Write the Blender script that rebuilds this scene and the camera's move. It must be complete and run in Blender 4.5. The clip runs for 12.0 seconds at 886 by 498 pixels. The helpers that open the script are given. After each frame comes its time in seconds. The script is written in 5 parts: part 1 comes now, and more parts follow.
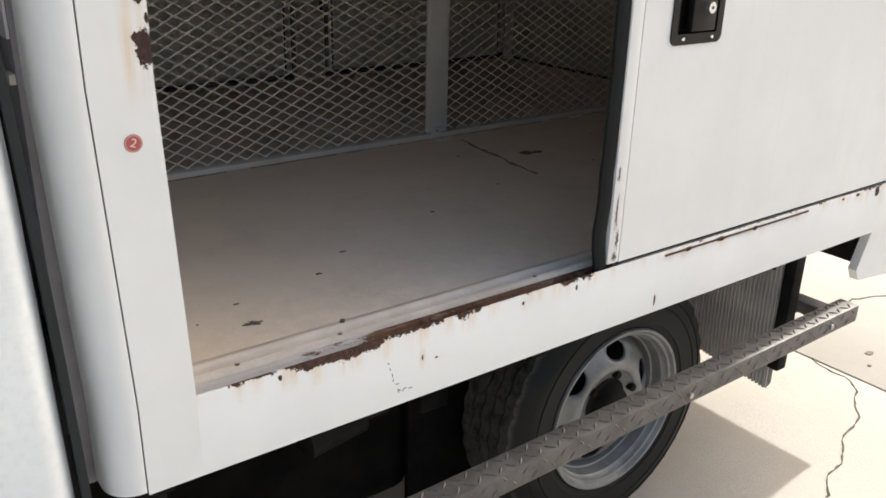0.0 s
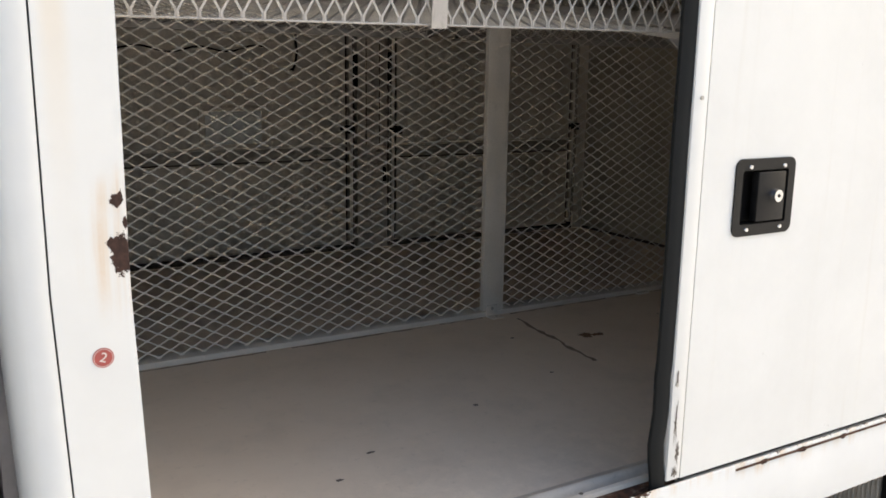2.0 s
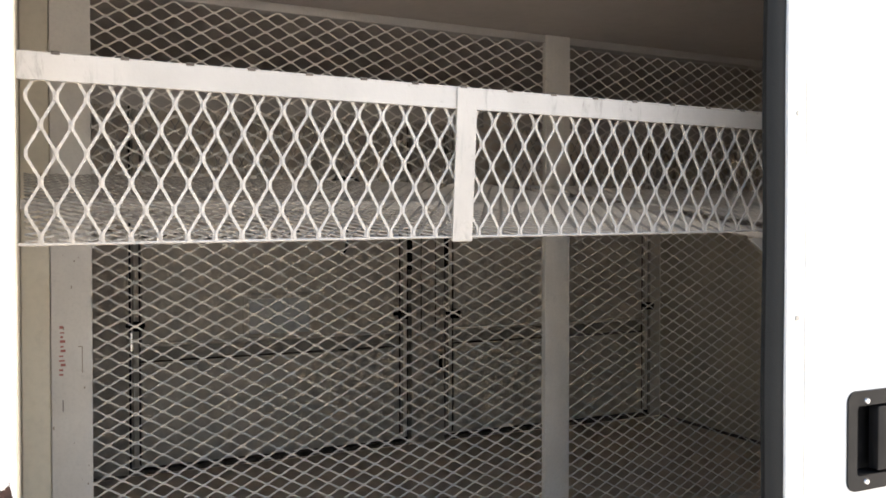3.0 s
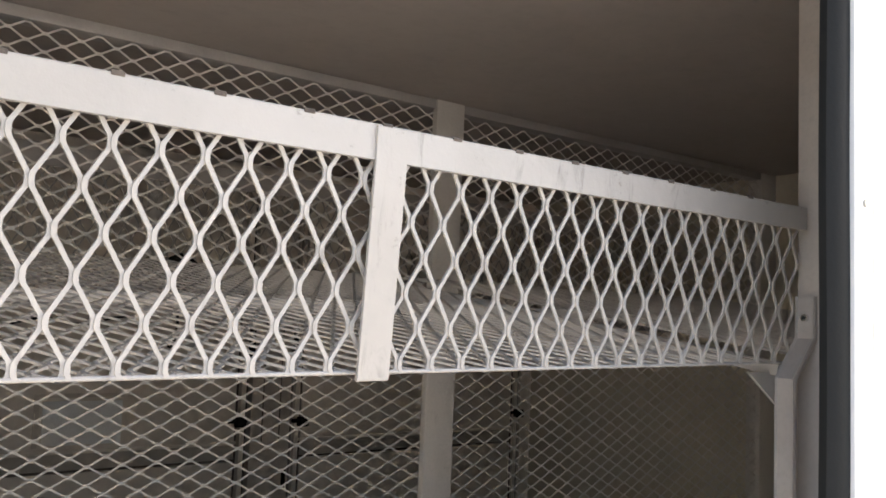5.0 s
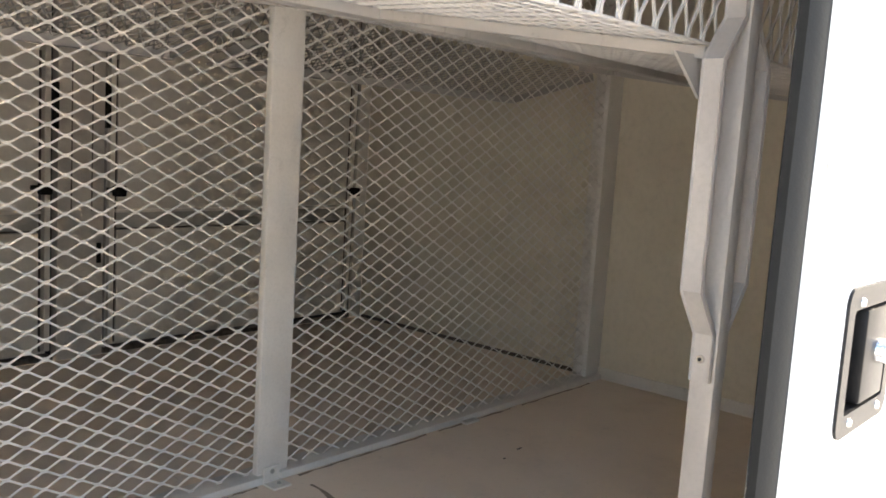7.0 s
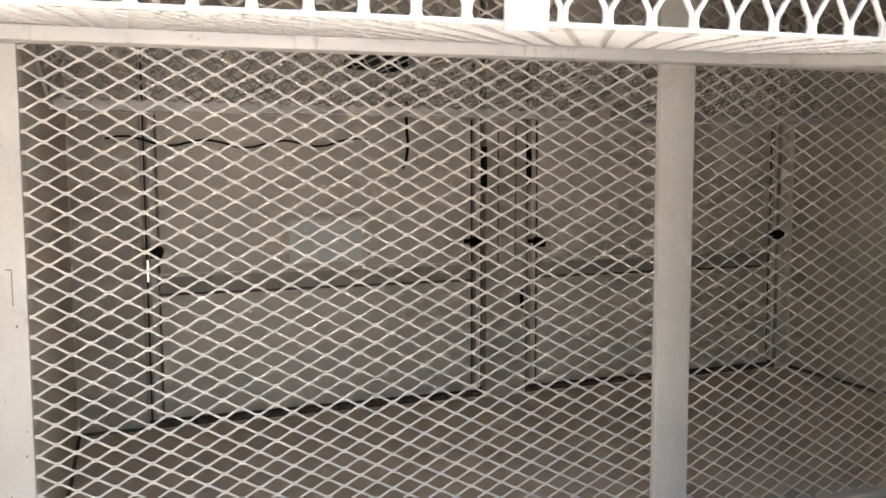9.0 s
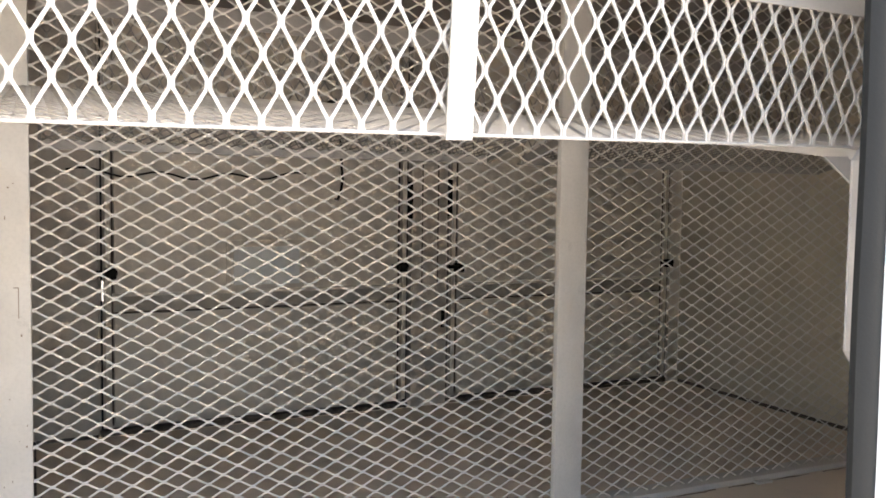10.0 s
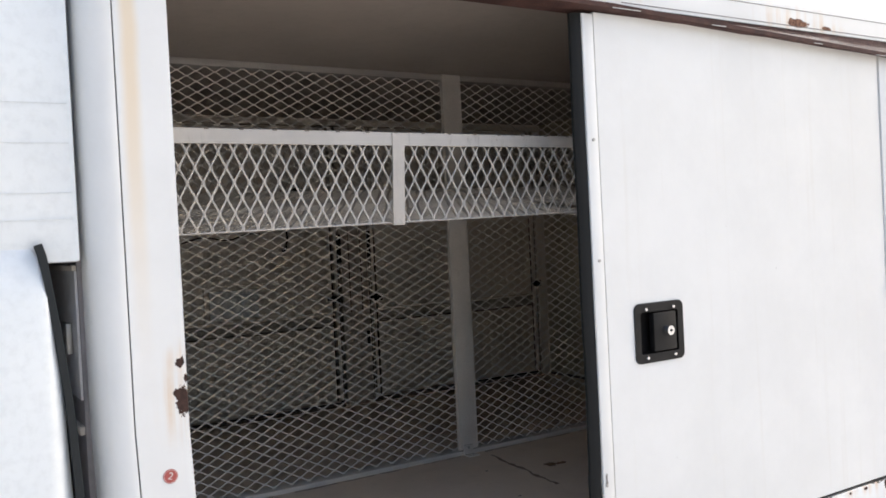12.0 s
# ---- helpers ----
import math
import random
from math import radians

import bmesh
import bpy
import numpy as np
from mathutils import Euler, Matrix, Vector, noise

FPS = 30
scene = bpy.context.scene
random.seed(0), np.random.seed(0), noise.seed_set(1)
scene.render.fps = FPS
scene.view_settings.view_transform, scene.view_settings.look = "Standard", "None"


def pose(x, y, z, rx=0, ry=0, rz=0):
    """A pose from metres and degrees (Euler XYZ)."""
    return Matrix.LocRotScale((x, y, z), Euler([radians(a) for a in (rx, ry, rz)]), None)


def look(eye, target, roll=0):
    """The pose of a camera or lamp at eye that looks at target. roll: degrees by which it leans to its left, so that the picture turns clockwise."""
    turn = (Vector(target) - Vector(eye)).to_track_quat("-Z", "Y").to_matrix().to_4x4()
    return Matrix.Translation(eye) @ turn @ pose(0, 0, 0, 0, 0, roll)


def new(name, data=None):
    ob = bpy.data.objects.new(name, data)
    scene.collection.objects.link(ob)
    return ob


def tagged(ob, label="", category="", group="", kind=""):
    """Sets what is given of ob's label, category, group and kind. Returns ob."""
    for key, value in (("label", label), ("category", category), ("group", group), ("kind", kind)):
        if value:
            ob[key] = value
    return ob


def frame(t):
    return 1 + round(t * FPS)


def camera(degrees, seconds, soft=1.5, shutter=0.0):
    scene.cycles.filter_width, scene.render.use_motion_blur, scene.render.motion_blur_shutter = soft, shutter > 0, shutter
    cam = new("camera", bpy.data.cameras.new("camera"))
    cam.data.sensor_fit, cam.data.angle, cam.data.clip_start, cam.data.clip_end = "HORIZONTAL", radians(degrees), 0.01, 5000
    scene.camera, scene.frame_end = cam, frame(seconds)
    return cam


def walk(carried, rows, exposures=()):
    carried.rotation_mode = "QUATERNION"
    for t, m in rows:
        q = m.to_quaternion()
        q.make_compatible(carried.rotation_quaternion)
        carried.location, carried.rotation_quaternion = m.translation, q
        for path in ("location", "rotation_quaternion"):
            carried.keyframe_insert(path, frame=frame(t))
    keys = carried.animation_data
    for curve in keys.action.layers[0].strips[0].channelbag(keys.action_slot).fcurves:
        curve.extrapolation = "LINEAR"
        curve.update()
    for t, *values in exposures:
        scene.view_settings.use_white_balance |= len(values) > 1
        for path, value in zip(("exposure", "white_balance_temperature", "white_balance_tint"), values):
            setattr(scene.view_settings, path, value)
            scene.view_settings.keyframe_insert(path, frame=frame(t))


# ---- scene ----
cam = camera(54.4, 12.0, 1.7)
EXPOSURES = [
    (0.0, 0.82, 6370, 8), (1.0, 0.85, 6380, 8), (1.5, 1.02, 6380, 8), (2.0, 1.18, 6380, 8), (2.5, 1.8, 6380, 8), (3.0, 1.98, 6330, 9), (5.0, 1.87, 6250, 10), (5.5, 1.85, 6280, 10), (6.0, 2.08, 6300, 9),
    (6.5, 2.85, 6350, 9), (8.5, 3.25, 6600, 8), (9.0, 3.2, 6400, 10), (9.5, 3.15, 6380, 10), (10.0, 3.05, 6400, 10), (10.5, 2.75, 6330, 10), (11.0, 2.15, 6250, 11), (11.5, 1.24, 6070, 11), (12.0, 1.07, 6040, 10),
]
PATH = [
    (0, (-0.344, -1.074, 1.46), (0.777, 0.408, 0.722), 1.5),
    (0.5, (-0.333, -1.068, 1.461), (0.773, 0.419, 0.709), 1.2),
    (1, (-0.294, -1.088, 1.469), (0.784, 0.459, 0.802), 1.2),
    (1.5, (-0.249, -1.089, 1.477), (0.792, 0.526, 0.923), 0.5),
    (2, (-0.176, -0.984, 1.494), (0.839, 0.692, 1.092), 0.9),
    (2.5, (-0.105, -0.861, 1.538), (0.925, 0.838, 1.306), 1.2),
    (3, (0.018, -0.785, 1.567), (0.893, 1.013, 1.532), -0.0),
    (4.8, (0.177, -0.421, 1.61), (1.209, 1.283, 1.787), 1.9),
    (5, (0.165, -0.378, 1.604), (1.35, 1.225, 1.77), 2.2),
    (5.5, (0.161, -0.298, 1.564), (1.573, 1.112, 1.713), 3.8),
    (6, (0.187, -0.267, 1.509), (1.658, 1.089, 1.515), 4.3),
    (6.5, (0.185, -0.2335, 1.489), (1.687, 1.074, 1.311), 3.7),
    (6.7, (0.203, -0.217, 1.4762), (1.728, 1.058, 1.263), 3.8),
    (8.3, (0.262, -0.197, 1.424), (1.286, 1.471, 1.011), -0.1),
    (8.5, (0.266, -0.232, 1.45), (1.189, 1.509, 1.109), -0.5),
    (9, (0.292, -0.287, 1.477), (0.971, 1.585, 1.302), -0.2),
    (9.5, (0.255, -0.389, 1.478), (0.921, 1.492, 1.335), 0.5),
    (10, (0.15, -0.554, 1.504), (1.007, 1.249, 1.386), 0.8),
    (10.5, (0.046, -0.754, 1.539), (0.96, 1.024, 1.49), 0.1),
    (11, (-0.089, -1.019, 1.542), (0.852, 0.746, 1.57), -1.1),
    (11.5, (-0.221, -1.204, 1.55), (0.772, 0.532, 1.578), -2.6),
    (12, (-0.367, -1.383, 1.533), (0.7, 0.308, 1.5), -2.9),
]
walk(cam, [(t, look(eye, target, roll)) for t, eye, target, roll in PATH], EXPOSURES)

# ---- world, sun, exposure ----
SUN_DIR = Vector((1.31, 0.10, 1.0)).normalized()
world = bpy.data.worlds.new("world")
scene.world = world
world.use_nodes = True
wn = world.node_tree
sky = wn.nodes.new("ShaderNodeTexSky")
sky.sky_type = "NISHITA"
sky.sun_disc = False
sky.sun_elevation = math.asin(SUN_DIR.z)
sky.sun_rotation = math.atan2(SUN_DIR.x, SUN_DIR.y)
sky.dust_density = 7.5
sky.air_density = 1.2
wn.nodes["Background"].inputs["Strength"].default_value = 0.172
wn.links.new(sky.outputs["Color"], wn.nodes["Background"].inputs["Color"])
sun = new("sun", bpy.data.lights.new("sun", "SUN"))
sun.data.energy = 3.6
sun.data.angle = radians(0.53)
sun.data.color = (1.0, 0.95, 0.875)
sun.matrix_world = look(SUN_DIR * 20, (0, 0, 0))


# ---- materials ----
class Nodes:
    """A small wrapper to write node materials in few lines."""

    def __init__(self, name):
        self.m = bpy.data.materials.new(name)
        self.m.use_nodes = True
        self.t = self.m.node_tree
        self.bsdf = self.t.nodes["Principled BSDF"]
        self.pos = self.t.nodes.new("ShaderNodeTexCoord").outputs["Object"]

    def put(self, socket, value):
        if isinstance(value, bpy.types.NodeSocket):
            self.t.links.new(value, socket)
        elif isinstance(value, (tuple, list)) and len(value) == 3 and socket.type == "RGBA":
            socket.default_value = (*value, 1)
        else:
            socket.default_value = value

    def noise(self, scale, detail=4, rough=0.6, where=None, distort=0.0):
        n = self.t.nodes.new("ShaderNodeTexNoise")
        n.inputs["Scale"].default_value = scale
        n.inputs["Detail"].default_value = detail
        n.inputs["Roughness"].default_value = rough
        n.inputs["Distortion"].default_value = distort
        self.put(n.inputs["Vector"], where or self.pos)
        return n.outputs["Fac"]

    def stretch(self, sx, sy, sz):
        n = self.t.nodes.new("ShaderNodeMapping")
        n.inputs["Scale"].default_value = (sx, sy, sz)
        self.put(n.inputs["Vector"], self.pos)
        return n.outputs["Vector"]

    def axes(self):
        n = self.t.nodes.new("ShaderNodeSeparateXYZ")
        self.put(n.inputs[0], self.pos)
        return n.outputs

    def math(self, op, a, b=0.0, c=0.0, clamp=False):
        n = self.t.nodes.new("ShaderNodeMath")
        n.operation = op
        n.use_clamp = clamp
        for s, v in zip(n.inputs, (a, b, c)):
            self.put(s, v)
        return n.outputs[0]

    def ramp(self, v, lo, hi):
        n = self.t.nodes.new("ShaderNodeMapRange")
        n.interpolation_type = "SMOOTHSTEP"
        self.put(n.inputs["Value"], v)
        n.inputs["From Min"].default_value = lo
        n.inputs["From Max"].default_value = hi
        return n.outputs["Result"]

    def mix(self, f, a, b):
        n = self.t.nodes.new("ShaderNodeMix")
        n.data_type = "RGBA"
        self.put(n.inputs[0], f)
        self.put(n.inputs[6], a)
        self.put(n.inputs[7], b)
        return n.outputs[2]

    def mixf(self, f, a, b):
        n = self.t.nodes.new("ShaderNodeMix")
        self.put(n.inputs[0], f)
        self.put(n.inputs[2], a)
        self.put(n.inputs[3], b)
        return n.outputs[0]

    def done(self, color, rough=0.5, metal=0.0, bump=None, depth=0.0005, spec=0.5):
        self.put(self.bsdf.inputs["Base Color"], color)
        self.put(self.bsdf.inputs["Roughness"], rough)
        self.put(self.bsdf.inputs["Metallic"], metal)
        self.bsdf.inputs["Specular IOR Level"].default_value = spec
        if bump is not None:
            n = self.t.nodes.new("ShaderNodeBump")
            n.inputs["Distance"].default_value = depth
            n.inputs["Strength"].default_value = 1.0
            self.put(n.inputs["Height"], bump)
            self.put(self.bsdf.inputs["Normal"], n.outputs[0])
        return self.m


RUST_A, RUST_B = (0.030, 0.015, 0.010), (0.085, 0.036, 0.020)


def plain(name, a, b, scale=8.0, rough=0.5, metal=0.0, depth=0.0004, spec=0.5, dirt=0.0):
    """Two close tones in large blotches, fine grain relief, and grime in patches."""
    n = Nodes(name)
    big, fine = n.noise(scale, 5), n.noise(scale * 22, 3)
    col = n.mix(n.ramp(big, 0.35, 0.65), a, b)
    col = n.mix(n.math("MULTIPLY", n.ramp(fine, 0.4, 0.75), 0.18), col, tuple(0.6 * v for v in a))
    if dirt:
        col = n.mix(n.math("MULTIPLY", n.ramp(n.noise(scale * 2.3, 8, 0.75, distort=0.6), 0.58, 0.75), dirt), col, (0.09, 0.075, 0.06))
    return n.done(col, n.mixf(big, rough * 0.85, min(1, rough * 1.15)), metal, fine, depth, spec)


def body_paint():
    """Aged white coach paint with faint vertical run-off, yellowed streaks and scuffs."""
    n = Nodes("aged_white_paint")
    x, y, z = n.axes()
    big, fine = n.noise(3.0, 6, 0.65), n.noise(160, 3)
    runs = n.noise(1.0, 5, 0.6, n.stretch(26, 26, 0.9))
    col = n.mix(n.ramp(big, 0.3, 0.7), (0.75, 0.75, 0.735), (0.695, 0.695, 0.68))
    col = n.mix(n.math("MULTIPLY", n.ramp(runs, 0.55, 0.8), 0.35), col, (0.60, 0.56, 0.49))
    streak = n.math("MULTIPLY", n.ramp(n.math("ABSOLUTE", n.math("ADD", x, 0.052)), 0.022, 0.004), n.ramp(z, 1.35, 1.95))
    col = n.mix(n.math("MULTIPLY", streak, 0.75), col, (0.66, 0.50, 0.32))
    scuff = n.ramp(n.noise(9, 10, 0.8, n.stretch(1, 1, 2.2), 1.2), 0.665, 0.72)
    col = n.mix(n.math("MULTIPLY", scuff, 0.55), col, (0.25, 0.23, 0.21))
    return n.done(col, n.mixf(big, 0.28, 0.45), 0, n.noise(11, 4), 0.0006, 0.5)


def rusty_paint(name, spots, edge_z=None, heavy=None, streak_x=None, tones=(RUST_A, RUST_B), jag=0.0):
    """White paint with rust eaten into it: round spots (x, z, rx, rz) with ragged edges, and a rusting top edge."""
    n = Nodes(name)
    x, y, z = n.axes()
    big = n.noise(3.0, 6, 0.65)
    rag = n.noise(70, 8, 0.75)
    rag2 = n.noise(16, 6, 0.7)
    wear = n.math("ADD", n.math("MULTIPLY", n.math("SUBTRACT", rag, 0.5), 2.0), n.math("MULTIPLY", n.math("SUBTRACT", rag2, 0.5), 1.6))
    col = n.mix(n.ramp(big, 0.3, 0.7), (0.75, 0.75, 0.735), (0.695, 0.695, 0.68))
    if jag:
        wear = n.math("ADD", n.math("MULTIPLY", wear, 0.45), n.math("MULTIPLY", n.math("SUBTRACT", n.noise(190, 4, 0.7), 0.5), 1.7 * jag))
    mask = None
    for cx, cz, rx, rz in spots:
        d = n.math("SQRT", n.math("ADD", n.math("POWER", n.math("DIVIDE", n.math("SUBTRACT", x, cx), rx), 2.0),
                                  n.math("POWER", n.math("DIVIDE", n.math("SUBTRACT", z, cz), rz), 2.0)))
        s = n.math("ADD", n.math("SUBTRACT", 1.0, d), wear)
        mask = s if mask is None else n.math("MAXIMUM", mask, s)
    if edge_z is not None:
        d = n.math("DIVIDE", n.math("SUBTRACT", z, edge_z), 0.010)
        amount = 0.0
        for hx, hw, hv in heavy:
            g = n.math("MULTIPLY", n.ramp(n.math("ABSOLUTE", n.math("SUBTRACT", x, hx)), hw, hw * 0.35), hv)
            amount = n.math("MAXIMUM", amount, g)
        s = n.math("ADD", n.math("SUBTRACT", n.math("ADD", d, amount), 1.1), n.math("MULTIPLY", wear, 2.0))
        mask = s if mask is None else n.math("MAXIMUM", mask, s)
    if streak_x is not None:
        wide = n.math("ABSOLUTE", n.math("SUBTRACT", n.math("ADD", x, n.math("MULTIPLY", n.noise(5, 3), 0.012)), streak_x))
        col = n.mix(n.math("MULTIPLY", n.math("MULTIPLY", n.ramp(wide, 0.020, 0.003), n.ramp(z, 1.28, 1.85)), 0.65), col, (0.70, 0.55, 0.35))
    runs = n.noise(1.0, 5, 0.6, n.stretch(38, 38, 1.6))
    stain = n.math("MULTIPLY", n.ramp(mask, -4.4, 0.3), n.ramp(runs, 0.42, 0.68))
    col = n.mix(n.math("MULTIPLY", stain, 0.62), col, (0.62, 0.43, 0.24))
    rust = n.mix(n.ramp(n.noise(120, 6, 0.7), 0.4, 0.65), *tones)
    f = n.ramp(mask, -0.02, 0.06)
    col = n.mix(f, col, rust)
    return n.done(col, n.mixf(f, 0.36, 0.9), 0, n.math("SUBTRACT", n.math("MULTIPLY", rag, f), f), 0.0009, 0.45)


def basket_paint():
    """Brushed-on white paint with slanting grey smears, thumb dirt and chips."""
    n = Nodes("scuffed_white_basket_paint")
    big, fine = n.noise(6, 5), n.noise(140, 3)
    col = n.mix(n.ramp(big, 0.35, 0.65), (0.475, 0.45, 0.422), (0.42, 0.397, 0.37))
    smear = n.ramp(n.noise(1.0, 6, 0.7, n.stretch(46, 46, 11), 0.8), 0.52, 0.68)
    patch = n.ramp(n.noise(5.5, 3), 0.43, 0.58)
    col = n.mix(n.math("MULTIPLY", n.math("MULTIPLY", smear, patch), 0.75), col, (0.24, 0.215, 0.195))
    col = n.mix(n.math("MULTIPLY", n.ramp(n.noise(48, 6, 0.8), 0.62, 0.68), 0.5), col, (0.20, 0.17, 0.15))
    return n.done(col, n.mixf(big, 0.35, 0.5), 0, fine, 0.0003, 0.5)


def rust_metal(name, x_white=None, flakes=0.6):
    """Rusted steel; where x_white is given, grey paint still holds on one side of it."""
    n = Nodes(name)
    x, y, z = n.axes()
    rag = n.noise(24, 9, 0.75, n.stretch(0.35, 1, 1))
    rust = n.mix(n.ramp(n.noise(90, 7, 0.7), 0.35, 0.65), RUST_A, RUST_B)
    rust = n.mix(n.math("MULTIPLY", n.ramp(n.noise(14, 4), 0.48, 0.62), 0.45), rust, (0.17, 0.095, 0.055))
    rust = n.mix(n.math("MULTIPLY", n.ramp(n.noise(30, 7, 0.75, n.stretch(0.3, 1, 1)), 0.54, 0.62), flakes), rust, (0.42, 0.34, 0.26))
    f = 1.0
    if x_white is not None:
        f = n.ramp(n.math("ADD", rag, n.math("MULTIPLY", n.math("SUBTRACT", x, x_white), 0.9)), 0.50, 0.56)
        col = n.mix(f, n.mix(n.noise(30, 4), (0.50, 0.48, 0.46), (0.36, 0.34, 0.32)), rust)
    else:
        col = rust
    return n.done(col, 0.85, 0, n.noise(140, 6), 0.0008, 0.3)


def floor_paint():
    """Worn beige deck paint: dull blotches, boot grime that also tones down light near the door, small dark chips."""
    n = Nodes("beige_deck_paint")
    big, mid, fine = n.noise(2.2, 6, 0.65), n.noise(7, 5, 0.6), n.noise(190, 3)
    x, y, z = n.axes()
    col = n.mix(n.ramp(big, 0.3, 0.7), (0.82, 0.70, 0.58), (0.77, 0.65, 0.53))
    col = n.mix(n.math("MULTIPLY", n.ramp(mid, 0.46, 0.78), 0.18), col, (0.33, 0.285, 0.24))
    # Boot grime towards the doorway, which also evens out the light's falloff with depth.
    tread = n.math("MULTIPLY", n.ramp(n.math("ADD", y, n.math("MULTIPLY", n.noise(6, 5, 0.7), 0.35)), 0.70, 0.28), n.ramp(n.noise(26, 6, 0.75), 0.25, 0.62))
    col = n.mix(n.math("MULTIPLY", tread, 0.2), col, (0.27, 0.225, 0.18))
    col = n.mix(n.ramp(n.noise(21, 3, 0.5), 0.80, 0.82), col, (0.055, 0.045, 0.04))
    col = n.mix(n.math("MULTIPLY", n.ramp(n.noise(55, 8, 0.8), 0.56, 0.68), 0.2), col, (0.18, 0.15, 0.125))
    return n.done(col, n.mixf(mid, 0.45, 0.7), 0, fine, 0.0004, 0.4)


def concrete():
    """Sun-bleached yard concrete, with slab-to-slab tone, pitting and dirt."""
    n = Nodes("pale_concrete")
    big, mid, fine = n.noise(0.7, 7, 0.7), n.noise(6, 8, 0.75, distort=0.4), n.noise(120, 5, 0.7)
    col = n.mix(n.ramp(big, 0.3, 0.7), (0.385, 0.362, 0.33), (0.335, 0.315, 0.287))
    col = n.mix(n.math("MULTIPLY", n.ramp(mid, 0.55, 0.78), 0.5), col, (0.28, 0.265, 0.24))
    col = n.mix(n.math("MULTIPLY", n.ramp(fine, 0.55, 0.8), 0.3), col, (0.22, 0.205, 0.185))
    return n.done(col, 0.9, 0, fine, 0.0015, 0.3)


def tyre_rubber(cx, cz):
    """Black sidewalls; road dust lies on the tread, past the shoulder of the tyre."""
    n = Nodes("dusty_tyre_rubber")
    x, y, z = n.axes()
    q = n.math("SQRT", n.math("ADD", n.math("POWER", n.math("SUBTRACT", x, cx), 2.0), n.math("POWER", n.math("SUBTRACT", z, cz), 2.0)))
    big, fine = n.noise(14, 6, 0.7), n.noise(220, 3)
    col = n.mix(big, (0.007, 0.007, 0.0072), (0.014, 0.0135, 0.013))
    dust = n.math("MULTIPLY", n.ramp(q, 0.322, 0.334), n.ramp(n.noise(30, 6, 0.75), 0.3, 0.6))
    col = n.mix(n.math("MULTIPLY", dust, 0.8), col, (0.075, 0.066, 0.055))
    return n.done(col, n.mixf(big, 0.5, 0.75), 0, fine, 0.0003, 0.2)


def rubber(name="tyre_rubber", a=(0.020, 0.020, 0.021), b=(0.035, 0.034, 0.033)):
    n = Nodes(name)
    big, fine = n.noise(14, 6, 0.7), n.noise(220, 3)
    return n.done(n.mix(big, a, b), n.mixf(big, 0.55, 0.8), 0, fine, 0.0003, 0.18)


def tread_plate():
    """Worn galvanised chequer plate."""
    n = Nodes("worn_tread_plate")
    big, fine = n.noise(18, 7, 0.7), n.noise(230, 3)
    col = n.mix(n.ramp(big, 0.35, 0.65), (0.125, 0.116, 0.108), (0.080, 0.075, 0.070))
    col = n.mix(n.math("MULTIPLY", n.ramp(n.noise(40, 6, 0.8), 0.55, 0.68), 0.5), col, (0.15, 0.11, 0.08))
    return n.done(col, n.mixf(big, 0.45, 0.65), 0.3, fine, 0.0003)


def metal(name, c, rough):
    n = Nodes(name)
    big = n.noise(40, 5)
    return n.done(n.mix(big, c, tuple(0.75 * v for v in c)), n.mixf(big, rough * 0.8, rough * 1.25), 1.0, n.noise(180, 2), 0.0002)


M_PAINT = body_paint()
M_JAMB = rusty_paint("rust_spotted_jamb_paint", [(0.003, 1.297, 0.011, 0.017), (0.003, 1.285, 0.011, 0.017), (-0.006, 1.304, 0.006, 0.006), (0.001, 1.351, 0.0065, 0.0075), (0.005, 1.354, 0.003, 0.009), (0.009, 1.326, 0.003, 0.006)], streak_x=-0.044, tones=((0.032, 0.016, 0.012), (0.058, 0.028, 0.020)), jag=1.0)
M_SILL = rusty_paint("rust_eaten_sill_paint", [(0.16, 0.778, 0.004, 0.006), (0.80, 0.772, 0.003, 0.006), (0.66, 0.774, 0.003, 0.004), (0.43, 0.730, 0.002, 0.006), (0.46, 0.722, 0.004, 0.002)],
                     0.789, [(0.27, 0.14, 2.5), (0.42, 0.10, 1.6), (0.53, 0.05, 1.4), (0.80, 0.08, 1.5), (0.12, 0.10, 0.8), (0.62, 0.12, 0.6), (0.45, 0.50, 0.45)])
M_SILL_REAR = rusty_paint("rust_marked_sill_paint", [(1.044, 0.682, 0.003, 0.011), (1.93, 0.775, 0.012, 0.014), (1.83, 0.783, 0.008, 0.004), (1.76, 0.783, 0.006, 0.004), (1.14, 0.780, 0.012, 0.006), (1.25, 0.780, 0.016, 0.006), (1.38, 0.780, 0.010, 0.005)],
                          0.789, [(1.90, 0.10, 1.0), (1.35, 0.35, 0.75), (1.70, 0.20, 0.8)])
M_HEADER = rusty_paint("rust_marked_header_paint", [(1.62, 2.031, 0.045, 0.012), (1.74, 2.027, 0.02, 0.005), (0.98, 2.060, 0.03, 0.010)], tones=((0.10, 0.042, 0.024), (0.30, 0.16, 0.095)))
M_CHANNEL = rust_metal("rusted_track_channel", 0.27, 0.25)
M_DRIP = plain("maroon_rusted_rail", (0.040, 0.018, 0.016), (0.075, 0.036, 0.030), 24, 0.8, 0, 0.0006, 0.3, 0.4)
M_RUST = rust_metal("rusted_steel_lip", None, 0.1)
M_TRACK = plain("worn_grey_track_paint", (0.62, 0.555, 0.485), (0.50, 0.445, 0.385), 9, 0.62, 0.0, 0.0004, 0.25, 0.4)
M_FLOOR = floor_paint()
M_LINER = plain("cream_liner_paint", (0.72, 0.66, 0.54), (0.66, 0.60, 0.49), 2.5, 0.5, 0, 0.0004, 0.4, 0.15)
